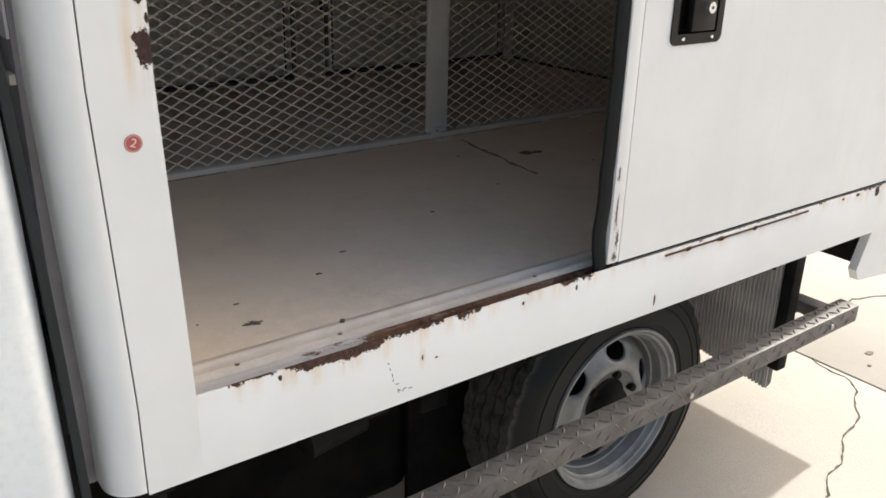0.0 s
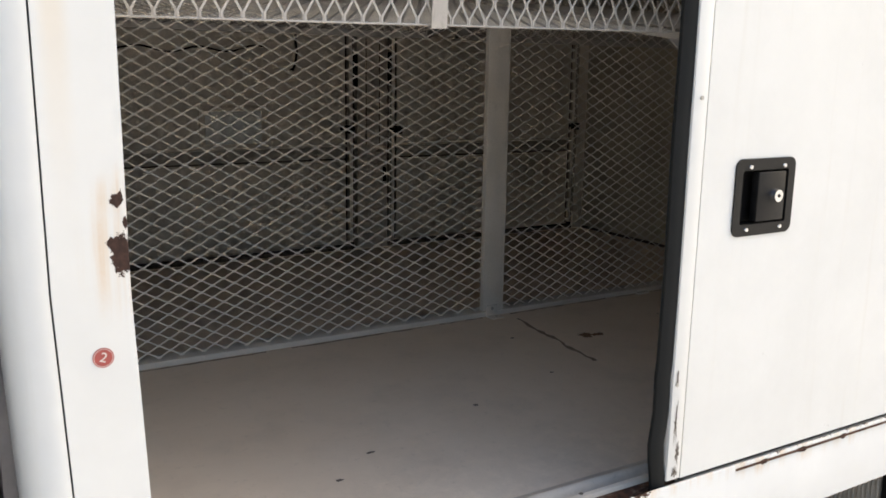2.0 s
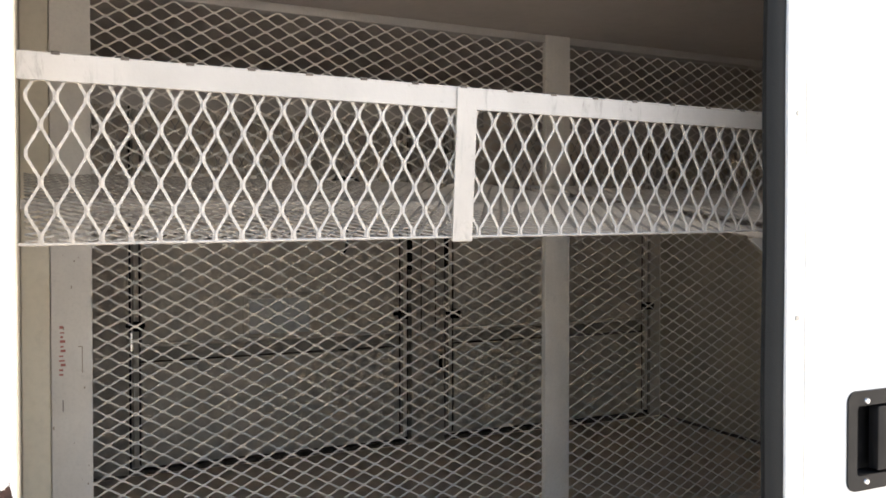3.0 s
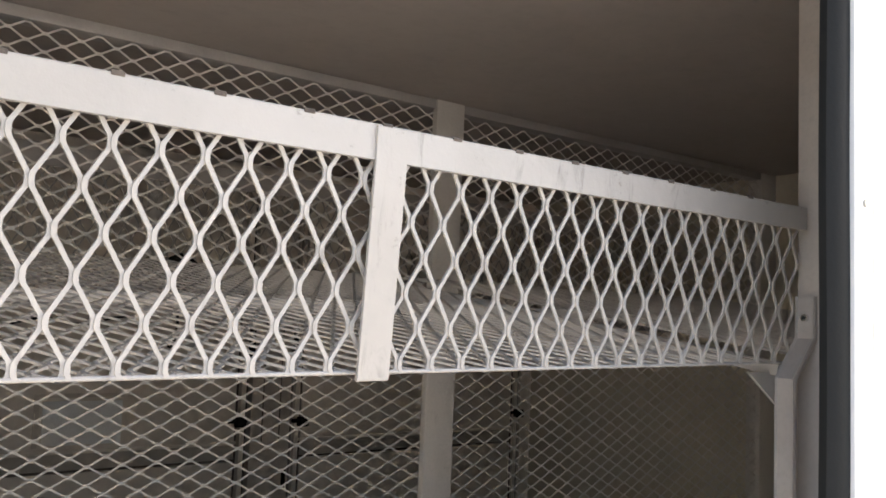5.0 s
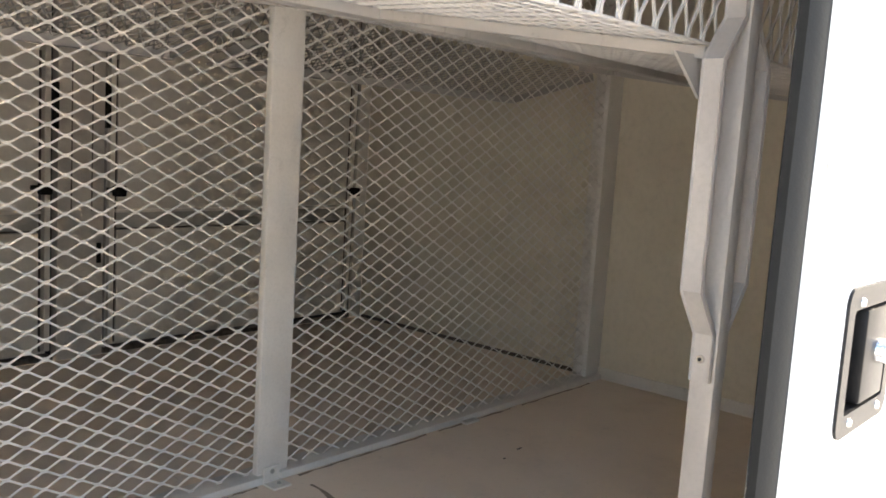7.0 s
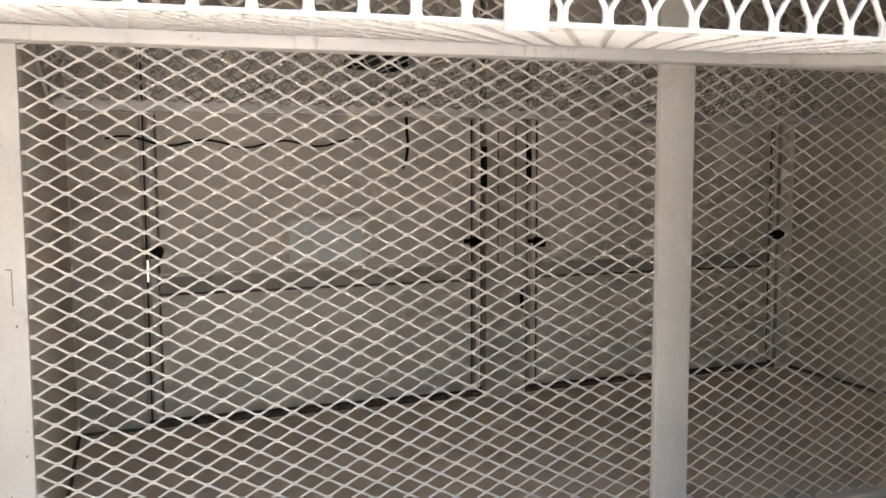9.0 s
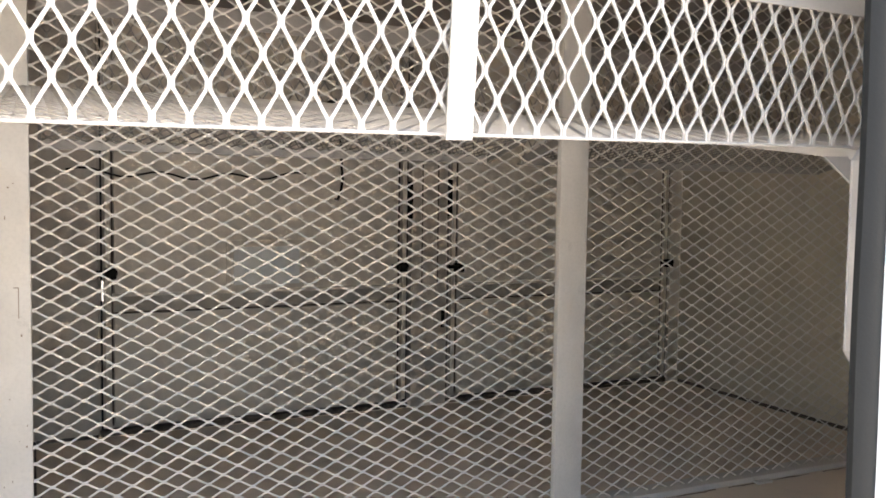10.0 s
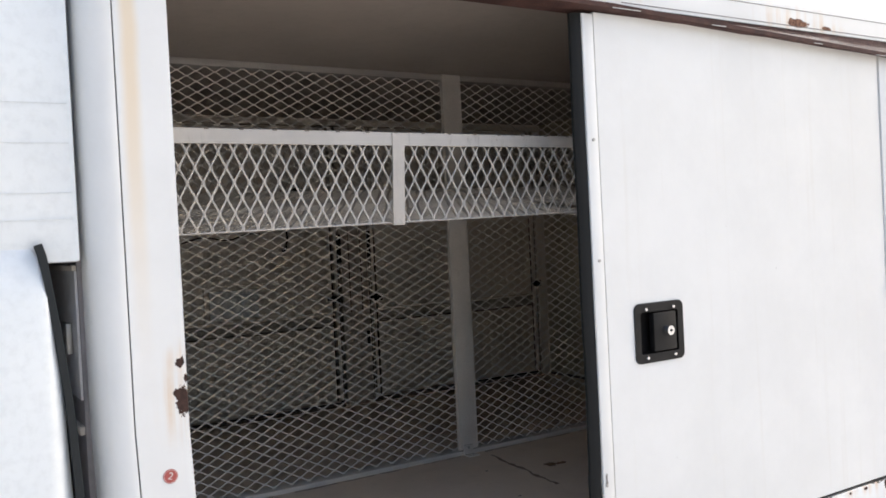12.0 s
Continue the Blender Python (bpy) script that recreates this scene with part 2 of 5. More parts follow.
M_FAR = plain("dull_grey_door_paint", (0.74, 0.668, 0.582), (0.68, 0.615, 0.535), 3.0, 0.5, 0, 0.0004, 0.4, 0.3)
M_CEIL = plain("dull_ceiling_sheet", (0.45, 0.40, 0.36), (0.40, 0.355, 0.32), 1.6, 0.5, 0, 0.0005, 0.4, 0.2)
M_CAGE = plain("white_cage_paint", (0.73, 0.692, 0.645), (0.665, 0.63, 0.585), 7, 0.42, 0, 0.0003, 0.5, 0.25)
M_BASKET = basket_paint()
# Darker copy of the basket paint: shade beyond the cage put into its colour.
M_SHADE = plain("grimy_shaded_basket_paint", (0.42, 0.40, 0.37), (0.34, 0.32, 0.295), 6, 0.5, 0, 0.0003, 0.4, 0.5)
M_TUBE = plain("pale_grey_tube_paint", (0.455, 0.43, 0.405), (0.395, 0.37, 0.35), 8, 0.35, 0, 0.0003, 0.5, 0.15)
M_BLACK = rubber("black_door_rubber", (0.014, 0.016, 0.017), (0.030, 0.033, 0.034))
M_SEAL = rubber("weathered_grey_seal_rubber", (0.009, 0.0095, 0.0095), (0.019, 0.0195, 0.0195))
M_TYRE = tyre_rubber(1.085, 0.338)
M_LATCH = plain("black_latch_enamel", (0.007, 0.0068, 0.0072), (0.012, 0.0115, 0.012), 30, 0.45, 0, 0.0002, 0.22)
M_CHROME = metal("chromed_steel", (0.80, 0.80, 0.80), 0.16)
M_STEEL = metal("dull_steel", (0.50, 0.49, 0.47), 0.4)
M_RIM = plain("silver_wheel_paint", (0.22, 0.22, 0.22), (0.155, 0.155, 0.152), 14, 0.42, 0.2, 0.0004, 0.5, 0.35)
M_STEP = tread_plate()
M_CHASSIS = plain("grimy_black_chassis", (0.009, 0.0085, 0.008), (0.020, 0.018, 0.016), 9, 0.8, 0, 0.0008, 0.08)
# Near black, so the underbody and cab gap read as deep shade.
M_DEEP_SHADE = plain("deep_shade_black", (0.005, 0.0047, 0.0044), (0.010, 0.009, 0.008), 9, 0.9, 0, 0.0008, 0.04)
# Pale tone stands in for the white cab mirrored in the glass.
M_HAZE = plain("reflection_toned_glass", (0.58, 0.56, 0.565), (0.50, 0.485, 0.49), 7, 0.30, 0, 0.0002, 0.4, 0.3)
# Grey carries the shade of the narrow gap behind the cab.
M_GREY = plain("weathered_shaded_sheet", (0.30, 0.28, 0.285), (0.20, 0.185, 0.19), 5, 0.5, 0, 0.0004, 0.4, 0.5)
M_FLAP = plain("dusty_ribbed_rubber", (0.50, 0.465, 0.42), (0.40, 0.37, 0.335), 10, 0.8, 0, 0.0006, 0.3)
M_CONCRETE = concrete()
M_JOINT = plain("dirt_filled_joint", (0.10, 0.09, 0.08), (0.06, 0.055, 0.05), 20, 0.95, 0, 0.001, 0.2)
M_CAB = plain("cool_white_cab_paint", (0.74, 0.77, 0.78), (0.68, 0.71, 0.725), 3, 0.22, 0, 0.0002, 0.5)
M_RED = plain("faded_red_sticker", (0.42, 0.085, 0.07), (0.34, 0.07, 0.06), 60, 0.5)
M_WHITE = plain("white_print", (0.72, 0.62, 0.58), (0.66, 0.55, 0.52), 60, 0.5)
M_PAPER = plain("white_paper_sheet", (0.88, 0.88, 0.87), (0.84, 0.84, 0.83), 12, 0.8)
M_STAIN = plain("dark_floor_stain", (0.075, 0.060, 0.050), (0.15, 0.125, 0.105), 60, 0.7, 0, 0.0005, 0.3)
M_BROWN = plain("brown_crusted_stain", (0.16, 0.095, 0.055), (0.25, 0.16, 0.10), 50, 0.85, 0, 0.0008, 0.2)
M_SEAM = plain("worn_brown_seam", (0.34, 0.27, 0.205), (0.25, 0.195, 0.15), 30, 0.85, 0, 0.0005, 0.2, 0.5)
M_CRACK = plain("dark_seam_brown", (0.15, 0.125, 0.105), (0.09, 0.075, 0.065), 60, 0.8, 0, 0.0005, 0.3)
M_MIDRAIL = plain("grimy_grey_rail_paint", (0.50, 0.46, 0.405), (0.40, 0.37, 0.325), 9, 0.6, 0, 0.0005, 0.3, 0.4)
M_INK = plain("red_marker_ink", (0.45, 0.16, 0.14), (0.38, 0.13, 0.11), 60, 0.6)


# ---- mesh helpers ----
class Geo:
    """Vertices and faces gathered for one mesh."""

    def __init__(self):
        self.v, self.f = [], []

    def add(self, verts, faces):
        k = len(self.v)
        self.v += [tuple(p) for p in verts]
        self.f += [tuple(i + k for i in f) for f in faces]
        return self

    def box(self, x0, x1, y0, y1, z0, z1, bevel=0.0, turn=None):
        bm = bmesh.new()
        bmesh.ops.create_cube(bm, size=1.0)
        for v in bm.verts:
            v.co = Vector(((x0 + x1) / 2 + v.co.x * (x1 - x0), (y0 + y1) / 2 + v.co.y * (y1 - y0), (z0 + z1) / 2 + v.co.z * (z1 - z0)))
        if bevel:
            bmesh.ops.bevel(bm, geom=bm.edges[:], offset=bevel, segments=2, profile=0.6, affect="EDGES")
        if turn is not None:
            bm.transform(turn)
        return self.take(bm)

    def take(self, bm):
        bm.verts.index_update()
        self.add([v.co for v in bm.verts], [[v.index for v in f.verts] for f in bm.faces])
        bm.free()
        return self

    def rod(self, a, b, r, sides=12, r2=None):
        a, b = Vector(a), Vector(b)
        q = (b - a).to_track_quat("Z", "Y")
        rings = []
        for c, rr in ((a, r), (b, r if r2 is None else r2)):
            rings.append([c + q @ Vector((rr * math.cos(2 * math.pi * i / sides), rr * math.sin(2 * math.pi * i / sides), 0)) for i in range(sides)])
        faces = [(i, (i + 1) % sides, sides + (i + 1) % sides, sides + i) for i in range(sides)]
        return self.add(rings[0] + rings[1], faces + [tuple(reversed(range(sides))), tuple(range(sides, 2 * sides))])

    def sweep(self, path, section, side=(0, 0, 1), close=True):
        """A flat section (list of (a, b)) swept along a path; a lies along side x tangent, b along side."""
        n, m, side = len(path), len(section), Vector(side)
        verts = []
        for i, p in enumerate(path):
            t = (Vector(path[min(i + 1, n - 1)]) - Vector(path[max(i - 1, 0)])).normalized()
            u = side.cross(t).normalized()
            w = t.cross(u).normalized()
            verts += [Vector(p) + u * a + w * b for a, b in section]
        faces = [(i * m + j, i * m + (j + 1) % m, (i + 1) * m + (j + 1) % m, (i + 1) * m + j) for i in range(n - 1) for j in range(m if close else m - 1)]
        if close:
            faces += [tuple(reversed(range(m))), tuple(range((n - 1) * m, n * m))]
        return self.add(verts, faces)

    def extrude_x(self, profile, x0, x1):
        """A closed (y, z) outline drawn out along x."""
        m = len(profile)
        verts = [(x, y, z) for x in (x0, x1) for y, z in profile]
        faces = [(j, (j + 1) % m, m + (j + 1) % m, m + j) for j in range(m)]
        return self.add(verts, faces + [tuple(reversed(range(m))), tuple(range(m, 2 * m))])



def mesh_of(name, geo, material, smooth=0.0):
    me = bpy.data.meshes.new(name)
    me.from_pydata(geo.v, [], geo.f)
    bm = bmesh.new()
    bm.from_mesh(me)
    bmesh.ops.recalc_face_normals(bm, faces=bm.faces)
    bm.to_mesh(me)
    bm.free()
    if smooth:
        me.polygons.foreach_set("use_smooth", [True] * len(me.polygons))
        me.set_sharp_from_angle(angle=radians(smooth))
    me.materials.append(material)
    return me


def part(name, geo, material, parent=None, label="", smooth=35.0, kind=""):
    ob = new(name, mesh_of(name, geo, material, smooth))
    ob.parent = parent
    return tagged(ob, label, kind=kind)


def thing(name, label, category, group="", kind="", at=(0, 0, 0)):
    ob = new(name)
    ob.location = at
    return tagged(ob, label, category, group, kind)


def expanded(origin, along, across, length, width, pitch_l=0.0557, pitch_s=0.0302, strand=0.0038, thick=0.0016, phase=0.0, flip=1, pull=(0.0, 0.0, 0.0)):
    """A sheet of expanded metal: wavy strands that run along one way and touch their neighbours at the knots.

    pull = (along, across, from): how much the sheet was drawn out on hanging it, growing from one place on."""
    pa, pc, p0 = pull
    geo = Geo()
    o, u, v = Vector(origin), Vector(along).normalized(), Vector(across).normalized()
    w = u.cross(v)
    half = pitch_s / 2
    amp = (half - 0.55 * strand) / 2
    rows = int(width / half)
    wave = [(0.0, 1.0), (0.050, 0.985), (0.088, 0.86), (0.165, 0.43), (0.25, 0.0), (0.335, -0.43), (0.412, -0.86), (0.45, -0.985),
            (0.5, -1.0), (0.55, -0.985), (0.588, -0.86), (0.665, -0.43), (0.75, 0.0), (0.835, 0.43), (0.912, 0.86), (0.95, 0.985)]
    line = [(k - p0 + pa * (k - p0) ** 2 + p0, a) for k, a in (((p + f) * pitch_l - phase, a) for p in range(-1, int((length + phase) / pitch_l) + 2) for f, a in wave)]
    cut = []
    for (sa, aa), (sb, ab) in zip(line, line[1:]):
        for edge in (0.0, length):
            if sa < edge < sb:
                cut.append((edge, aa + (ab - aa) * (edge - sa) / (sb - sa)))
    line = sorted([q for q in line if 0 <= q[0] <= length] + cut)
    for r in range(-1 if pc else 0, rows):
        sign = flip if r % 2 else -flip
        mid = (r + 0.5) * half
        wide = 1 + 2 * pc * (mid - p0)
        mid += pc * (mid - p0) ** 2
        if mid > width:
            break
        pts = [(s, mid + sign * a * amp * wide, 0.35 * sign * a * thick) for s, a in line]
        verts, faces = [], []
        for s, c, d in pts:
            q = o + u * s + v * c + w * d
            verts += [q - v * strand / 2 - w * thick / 2, q + v * strand / 2 - w * thick / 2, q + v * strand / 2 + w * thick / 2, q - v * strand / 2 + w * thick / 2]
        for i in range(len(pts) - 1):
            for j in range(4):
                faces.append((i * 4 + j, i * 4 + (j + 1) % 4, i * 4 + 4 + (j + 1) % 4, i * 4 + 4 + j))
        geo.add(verts, faces)
    return geo


def raw_part(name, geo, material, parent, label="", kind=""):
    """Like part(), without the clean-up that would be slow on a big mesh."""
    me = bpy.data.meshes.new(name)
    me.from_pydata(geo.v, [], geo.f)
    me.materials.append(material)
    ob = new(name, me)
    ob.parent = parent
    return tagged(ob, label, kind=kind)


def blot(seed, cx, cy, rx, ry, n=26, rag=0.45):
    """A ragged flat outline round (cx, cy)."""
    rnd = random.Random(seed)
    out = []
    for i in range(n):
        a = 2 * math.pi * i / n
        r = 1 - rag * rnd.random()
        out.append((cx + rx * r * math.cos(a), cy + ry * r * math.sin(a)))
    return out


def slab(outline, z0, z1):
    m = len(outline)
    g = Geo()
    faces = [(j, (j + 1) % m, m + (j + 1) % m, m + j) for j in range(m)] + [tuple(reversed(range(m))), tuple(range(m, 2 * m))]
    return g.add([(x, y, z0) for x, y in outline] + [(x, y, z1) for x, y in outline], faces)


def ribbon(points, width, z0, z1, seed=3, rag=0.5):
    """A thin ragged band on a floor along (x, y) points."""
    rnd = random.Random(seed)
    fine = []
    for (ax, ay), (bx, by) in zip(points, points[1:]):
        n = max(2, int(math.hypot(bx - ax, by - ay) / 0.02))
        fine += [(ax + (bx - ax) * i / n, ay + (by - ay) * i / n) for i in range(n)]
    fine.append(points[-1])
    left, right = [], []
    for i, (px, py) in enumerate(fine):
        qx, qy = fine[min(i + 1, len(fine) - 1)]
        ox, oy = fine[max(i - 1, 0)]
        dx, dy = qx - ox, qy - oy
        ln = math.hypot(dx, dy) or 1
        j = rnd.uniform(-0.5, 0.5) * width * rag
        w = width * (0.5 + rnd.uniform(-rag, rag) * 0.5)
        left.append((px - dy / ln * (w + j), py + dx / ln * (w + j)))
        right.append((px + dy / ln * (w - j), py - dx / ln * (w - j)))
    g, n = Geo(), len(fine)
    verts = [(x, y, z1) for x, y in left] + [(x, y, z1) for x, y in right] + [(x, y, z0) for x, y in left] + [(x, y, z0) for x, y in right]
    faces = []
    for i in range(n - 1):
        faces += [(i, i + 1, n + i + 1, n + i), (2 * n + i, 3 * n + i, 3 * n + i + 1, 2 * n + i + 1), (i, 2 * n + i, 2 * n + i + 1, i + 1), (n + i, n + i + 1, 3 * n + i + 1, 3 * n + i)]
    return g.add(verts, faces)


# ---- plan ----
FLOOR_Z, CEIL_Z = 0.768, 2.100
X_END, X_REAR = 2.53, 2.62          # inner end wall, outer rear
X_NOSE = -0.135                     # outer front wall
FAR_Y = 2.20                        # inner face of the far side
CAGE_Y = 1.12                       # front face of the partition
SILL_TOP, SILL_BOTTOM, DOOR_TOP = 0.79, 0.653, 1.995
DOOR_X0, DOOR_X1, DOOR_Y = 0.885, 1.974, 0.004

# ---- ground ----
ground = part("ground", Geo().box(-400, 400, -400, 400, -0.5, -0.03), M_JOINT, None, "dirt base under sun-bleached concrete yard slabs", kind="structure")
XJ, YJ, S = 2.35, -2.6, 3.6
rnd = random.Random(5)
pavement = thing("pavement", "sun-bleached pale concrete yard paved in cast slabs", "pavement", kind="structure")
for i in range(-3, 3):
    for j in range(-3, 4):
        part("slab", Geo().box(XJ + i * S + 0.006, XJ + (i + 1) * S - 0.006, YJ + j * S + 0.006, YJ + (j + 1) * S - 0.006, -0.12, 0.0 - 0.002 * rnd.random(), 0.004), M_CONCRETE, pavement)
far_yard = Geo()
lo, hi, lo2, hi2 = XJ - 3 * S, XJ + 3 * S, YJ - 3 * S, YJ + 4 * S
for x0, x1, y0, y1 in ((-300, lo, -300, 300), (hi, 300, -300, 300), (lo, hi, -300, lo2), (lo, hi, hi2, 300)):
    far_yard.box(x0, x1, y0, y1, -0.12, -0.001)
part("outer_yard", far_yard, M_CONCRETE, pavement)
CRACKS = [
    [(2.35, 0.30), (2.30, 0.12), (2.24, 0.06), (2.16, 0.03), (2.08, -0.03), (1.98, -0.04), (1.88, -0.10), (1.78, -0.11), (1.68, -0.17), (1.50, -0.22), (1.2, -0.4), (0.6, -0.6)],
    [(2.35, 0.55), (2.62, 0.57), (2.78, 0.53), (2.95, 0.48), (3.15, 0.42), (3.6, 0.30), (4.2, 0.25)],
    [(2.35, -0.7), (2.7, -0.62), (3.1, -0.7)],
]
for k, pts in enumerate(CRACKS):
    wob = random.Random(30 + k)
    fine = []
    for (ax, ay), (bx, by) in zip(pts, pts[1:]):
        n = max(2, int(math.hypot(bx - ax, by - ay) / 0.035))
        fine += [(ax + (bx - ax) * i / n + wob.uniform(-0.012, 0.012), ay + (by - ay) * i / n + wob.uniform(-0.012, 0.012)) for i in range(n)]
    fine.append(pts[-1])
    part("crack", ribbon(fine, 0.0042, -0.01, 0.0012, 40 + k, 0.8), M_JOINT, pavement, "dirt-filled crack")
for k, (x, y, rx, ry) in enumerate([(2.56, 0.20, 0.022, 0.016), (2.47, 0.15, 0.010, 0.008), (2.95, 0.05, 0.02, 0.014)]):
    part("stain", slab(blot(60 + k, x, y, rx, ry), -0.01, 0.0014), M_CRACK, pavement, "small oily stain")

# ---- the truck ----
truck = thing("box_truck", "white delivery truck with rust-marked cargo body and open sliding side door", "truck")


def quarter(cx, cy, r, a0, a1, n=10):
    return [(cx + r * math.cos(radians(a0 + (a1 - a0) * i / n)), cy + r * math.sin(radians(a0 + (a1 - a0) * i / n))) for i in range(n + 1)]


def leaned(geo):
    """The front corner stands 11 mm further back than plumb, and its foot another 16 mm."""
    geo.v = [(x + 0.011 + 0.0155 * (1 - min(1.0, max(0.0, (z - 0.80) / 0.45))), y, z) for x, y, z in geo.v]
    return geo


def upright_box(x0, x1, y0, y1, levels):
    """A square post with rings at several heights, so that it can lean."""
    v = [(x, y, z) for z in levels for x, y in ((x0, y0), (x1, y0), (x1, y1), (x0, y1))]
    n = len(levels)
    f = [(4 * i + j, 4 * i + (j + 1) % 4, 4 * i + 4 + (j + 1) % 4, 4 * i + 4 + j) for i in range(n - 1) for j in range(4)]
    return Geo().add(v, f + [(3, 2, 1, 0), tuple(range(4 * n - 4, 4 * n))])


# rounded front corner post
outer = [(-0.0845, 0.03), (-0.0845, 0.0005)] + quarter(-0.088, 0.047, 0.047, 270, 180) + [(X_NOSE, 0.075), (X_NOSE + 0.012, 0.075), (X_NOSE + 0.012, 0.05)] + quarter(-0.088, 0.047, 0.035, 180, 270)[1:] + [(-0.092, 0.03)]
corner = Geo()
m = len(outer)
rise = (0.658, 0.80, 0.95, 1.10, 1.25, 2.10)
corner.add([(x, y, z) for z in rise for x, y in outer],
           [(i * m + j, i * m + (j + 1) % m, (i + 1) * m + (j + 1) % m, (i + 1) * m + j) for i in range(5) for j in range(m)] + [tuple(reversed(range(m))), tuple(range(5 * m, 6 * m))])
part("corner_post", leaned(corner), M_PAINT, truck, "rounded white front corner post", 50)
part("seam_filler", leaned(upright_box(-0.0843, -0.0807, 0.006, 0.03, (0.662, 0.80, 0.95, 1.10, 1.25, 2.0))), M_BLACK, truck, "dark open seam")
jamb = part("door_jamb", leaned(upright_box(-0.0822, 0.0, 0.0, 0.045, (SILL_BOTTOM, 0.80, 0.95, 1.10, 1.25, DOOR_TOP))), M_JAMB, truck, "white door jamb with flaking rust spots")
part("sill", Geo().extrude_x([(0.0, SILL_BOTTOM), (0.0, SILL_TOP - 0.003), (0.002, SILL_TOP), (0.005, SILL_TOP), (0.006, 0.70), (0.06, 0.70), (0.06, SILL_BOTTOM)], 0.0266, 1.040), M_SILL, truck, "white steel sill eaten by rust along its top edge")
part("sill", Geo().extrude_x([(0.0, SILL_BOTTOM), (0.0, SILL_TOP - 0.003), (0.002, SILL_TOP), (0.005, SILL_TOP), (0.006, 0.70), (0.06, 0.70), (0.06, SILL_BOTTOM)], 1.0401, X_REAR), M_SILL_REAR, truck, "white steel sill with small rust marks")
part("seam_strip", Geo().box(1.06, 1.60, -0.0025, 0.0, 0.779, 0.7835, 0.001), M_RUST, truck, "rusting overlap edge")
for k in range(9):
    wob = random.Random(200 + k)
    x, z, a, pts = (0.358 + 0.004 * k, 0.742 - 0.0115 * k, -1.7 + 0.15 * k, []) if k < 6 else (0.371 + 0.0125 * (k - 5), 0.679 + 0.003 * (k % 2), -0.6 + 0.5 * k, [])
    for i in range(wob.choice((3, 4, 5))):
        pts.append((x, -0.0002, z))
        a += wob.uniform(-0.8, 0.8)
        x, z = x + 0.0026 * math.cos(a), z + 0.0026 * math.sin(a)
    part("scratch", Geo().sweep(pts, [(-0.0006, -0.0004), (0.0006, -0.0004), (0.0006, 0.0004), (-0.0006, 0.0004)], (0, 1, 0)), M_CRACK, truck, "fine dark scratch in the sill paint")
part("sill_ledge", Geo().box(0.936, X_REAR - 0.01, 0.0055, 0.0455, 0.776, 0.7885, 0.001), M_TRACK, truck, "pale grey ledge under the sliding door")
channel = Geo().extrude_x([(0.006, 0.70), (0.006, 0.775), (0.030, 0.772), (0.034, 0.7805), (0.046, 0.7815), (0.046, 0.70)], 0.0268, 2.50)
part("door_track", channel, M_CHANNEL, truck, "rusted lower door track channel")
ridge = Geo()
ridge.extrude_x([(0.046, 0.70), (0.0462, 0.780), (0.050, 0.788), (0.058, 0.789), (0.064, 0.780), (0.067, 0.770), (0.084, 0.769), (0.088, 0.778), (0.094, 0.785), (0.102, 0.785), (0.108, 0.779), (0.128, 0.773), (0.13, 0.70)], 0.0268, 2.50)
part("threshold", ridge, M_TRACK, truck, "worn grey ribbed aluminium threshold", 50)
for k, (x, y) in enumerate([(0.555, 0.120), (0.60, 0.121), (0.30, 0.058), (0.33, 0.101), (0.74, 0.058), (0.115, 0.057)]):
    part("rivet", Geo().add(*(lambda g: (g.v, g.f))(slab(blot(80 + k, x, y, 0.010 if k == 0 else 0.005, 0.006 if k == 0 else 0.004, 14, 0.2), 0.76, 0.7895 if y < 0.11 else 0.7722))), M_STAIN, truck, "dark fixing hole")
# header and drip rail
part("header", Geo().extrude_x([(0.0, 2.012), (0.0, 2.066), (0.003, 2.068), (0.003, 2.098), (0.012, 2.125), (0.035, 2.148), (0.08, 2.16), (0.08, 2.012)], -0.0845, X_REAR), M_HEADER, truck, "white header panel with rust blisters", 50)
lip = [(-0.024, 2.000), (-0.024, 2.010), (-0.021, 2.010), (-0.019, 2.005), (0.0, 2.006), (0.0, 2.014), (0.045, 2.014), (0.045, 1.9975), (-0.018, 1.9985)]
bends, m = (-0.0845, 0.95, 1.20, 1.50, 1.85, X_REAR), len(lip)
drip = Geo().add([(x, y, z) for x in bends for y, z in lip],
                 [(i * m + j, i * m + (j + 1) % m, (i + 1) * m + (j + 1) % m, (i + 1) * m + j) for i in range(5) for j in range(m)] + [tuple(reversed(range(m))), tuple(range(5 * m, 6 * m))])
drip.v = [(x, y, z - 0.034 * max(0.0, x - 0.95) * (y < -0.001)) for x, y, z in drip.v]
part("drip_rail", drip, M_DRIP, truck, "rusted brown drip rail over the door")
rr = random.Random(9)
x = 0.95
while x < X_REAR - 0.1:
    ln = rr.uniform(0.05, 0.2)
    dz = 0.034 * (x + 0.35 * ln - 0.95)
    part("paint_remnant", Geo().box(x, x + 0.7 * ln, -0.0246, -0.0236, 2.0012 - dz, 2.0024 - dz, 0.0003), M_PAINT, truck, "remnant of white paint on the drip rail")
    x += ln + rr.uniform(0.10, 0.35)
for xa, z in ((1.0, 2.0215), (1.35, 2.0635)):
    part("header_seam", Geo().box(xa, X_REAR - 0.01, -0.0006, 0.0004, z, z + 0.0016), M_CRACK, truck, "thin dark lap seam along the header")
part("roof", Geo().box(X_NOSE, X_REAR, 0.05, 2.265, 2.125, 2.175, 0.015), M_PAINT, truck, "white roof panel")
part("rear_side_panel", Geo().box(DOOR_X1 + 0.004, X_REAR, 0.0, 0.03, SILL_TOP + 0.002, 1.996, 0.002), M_PAINT, truck, "white side panel behind the door")
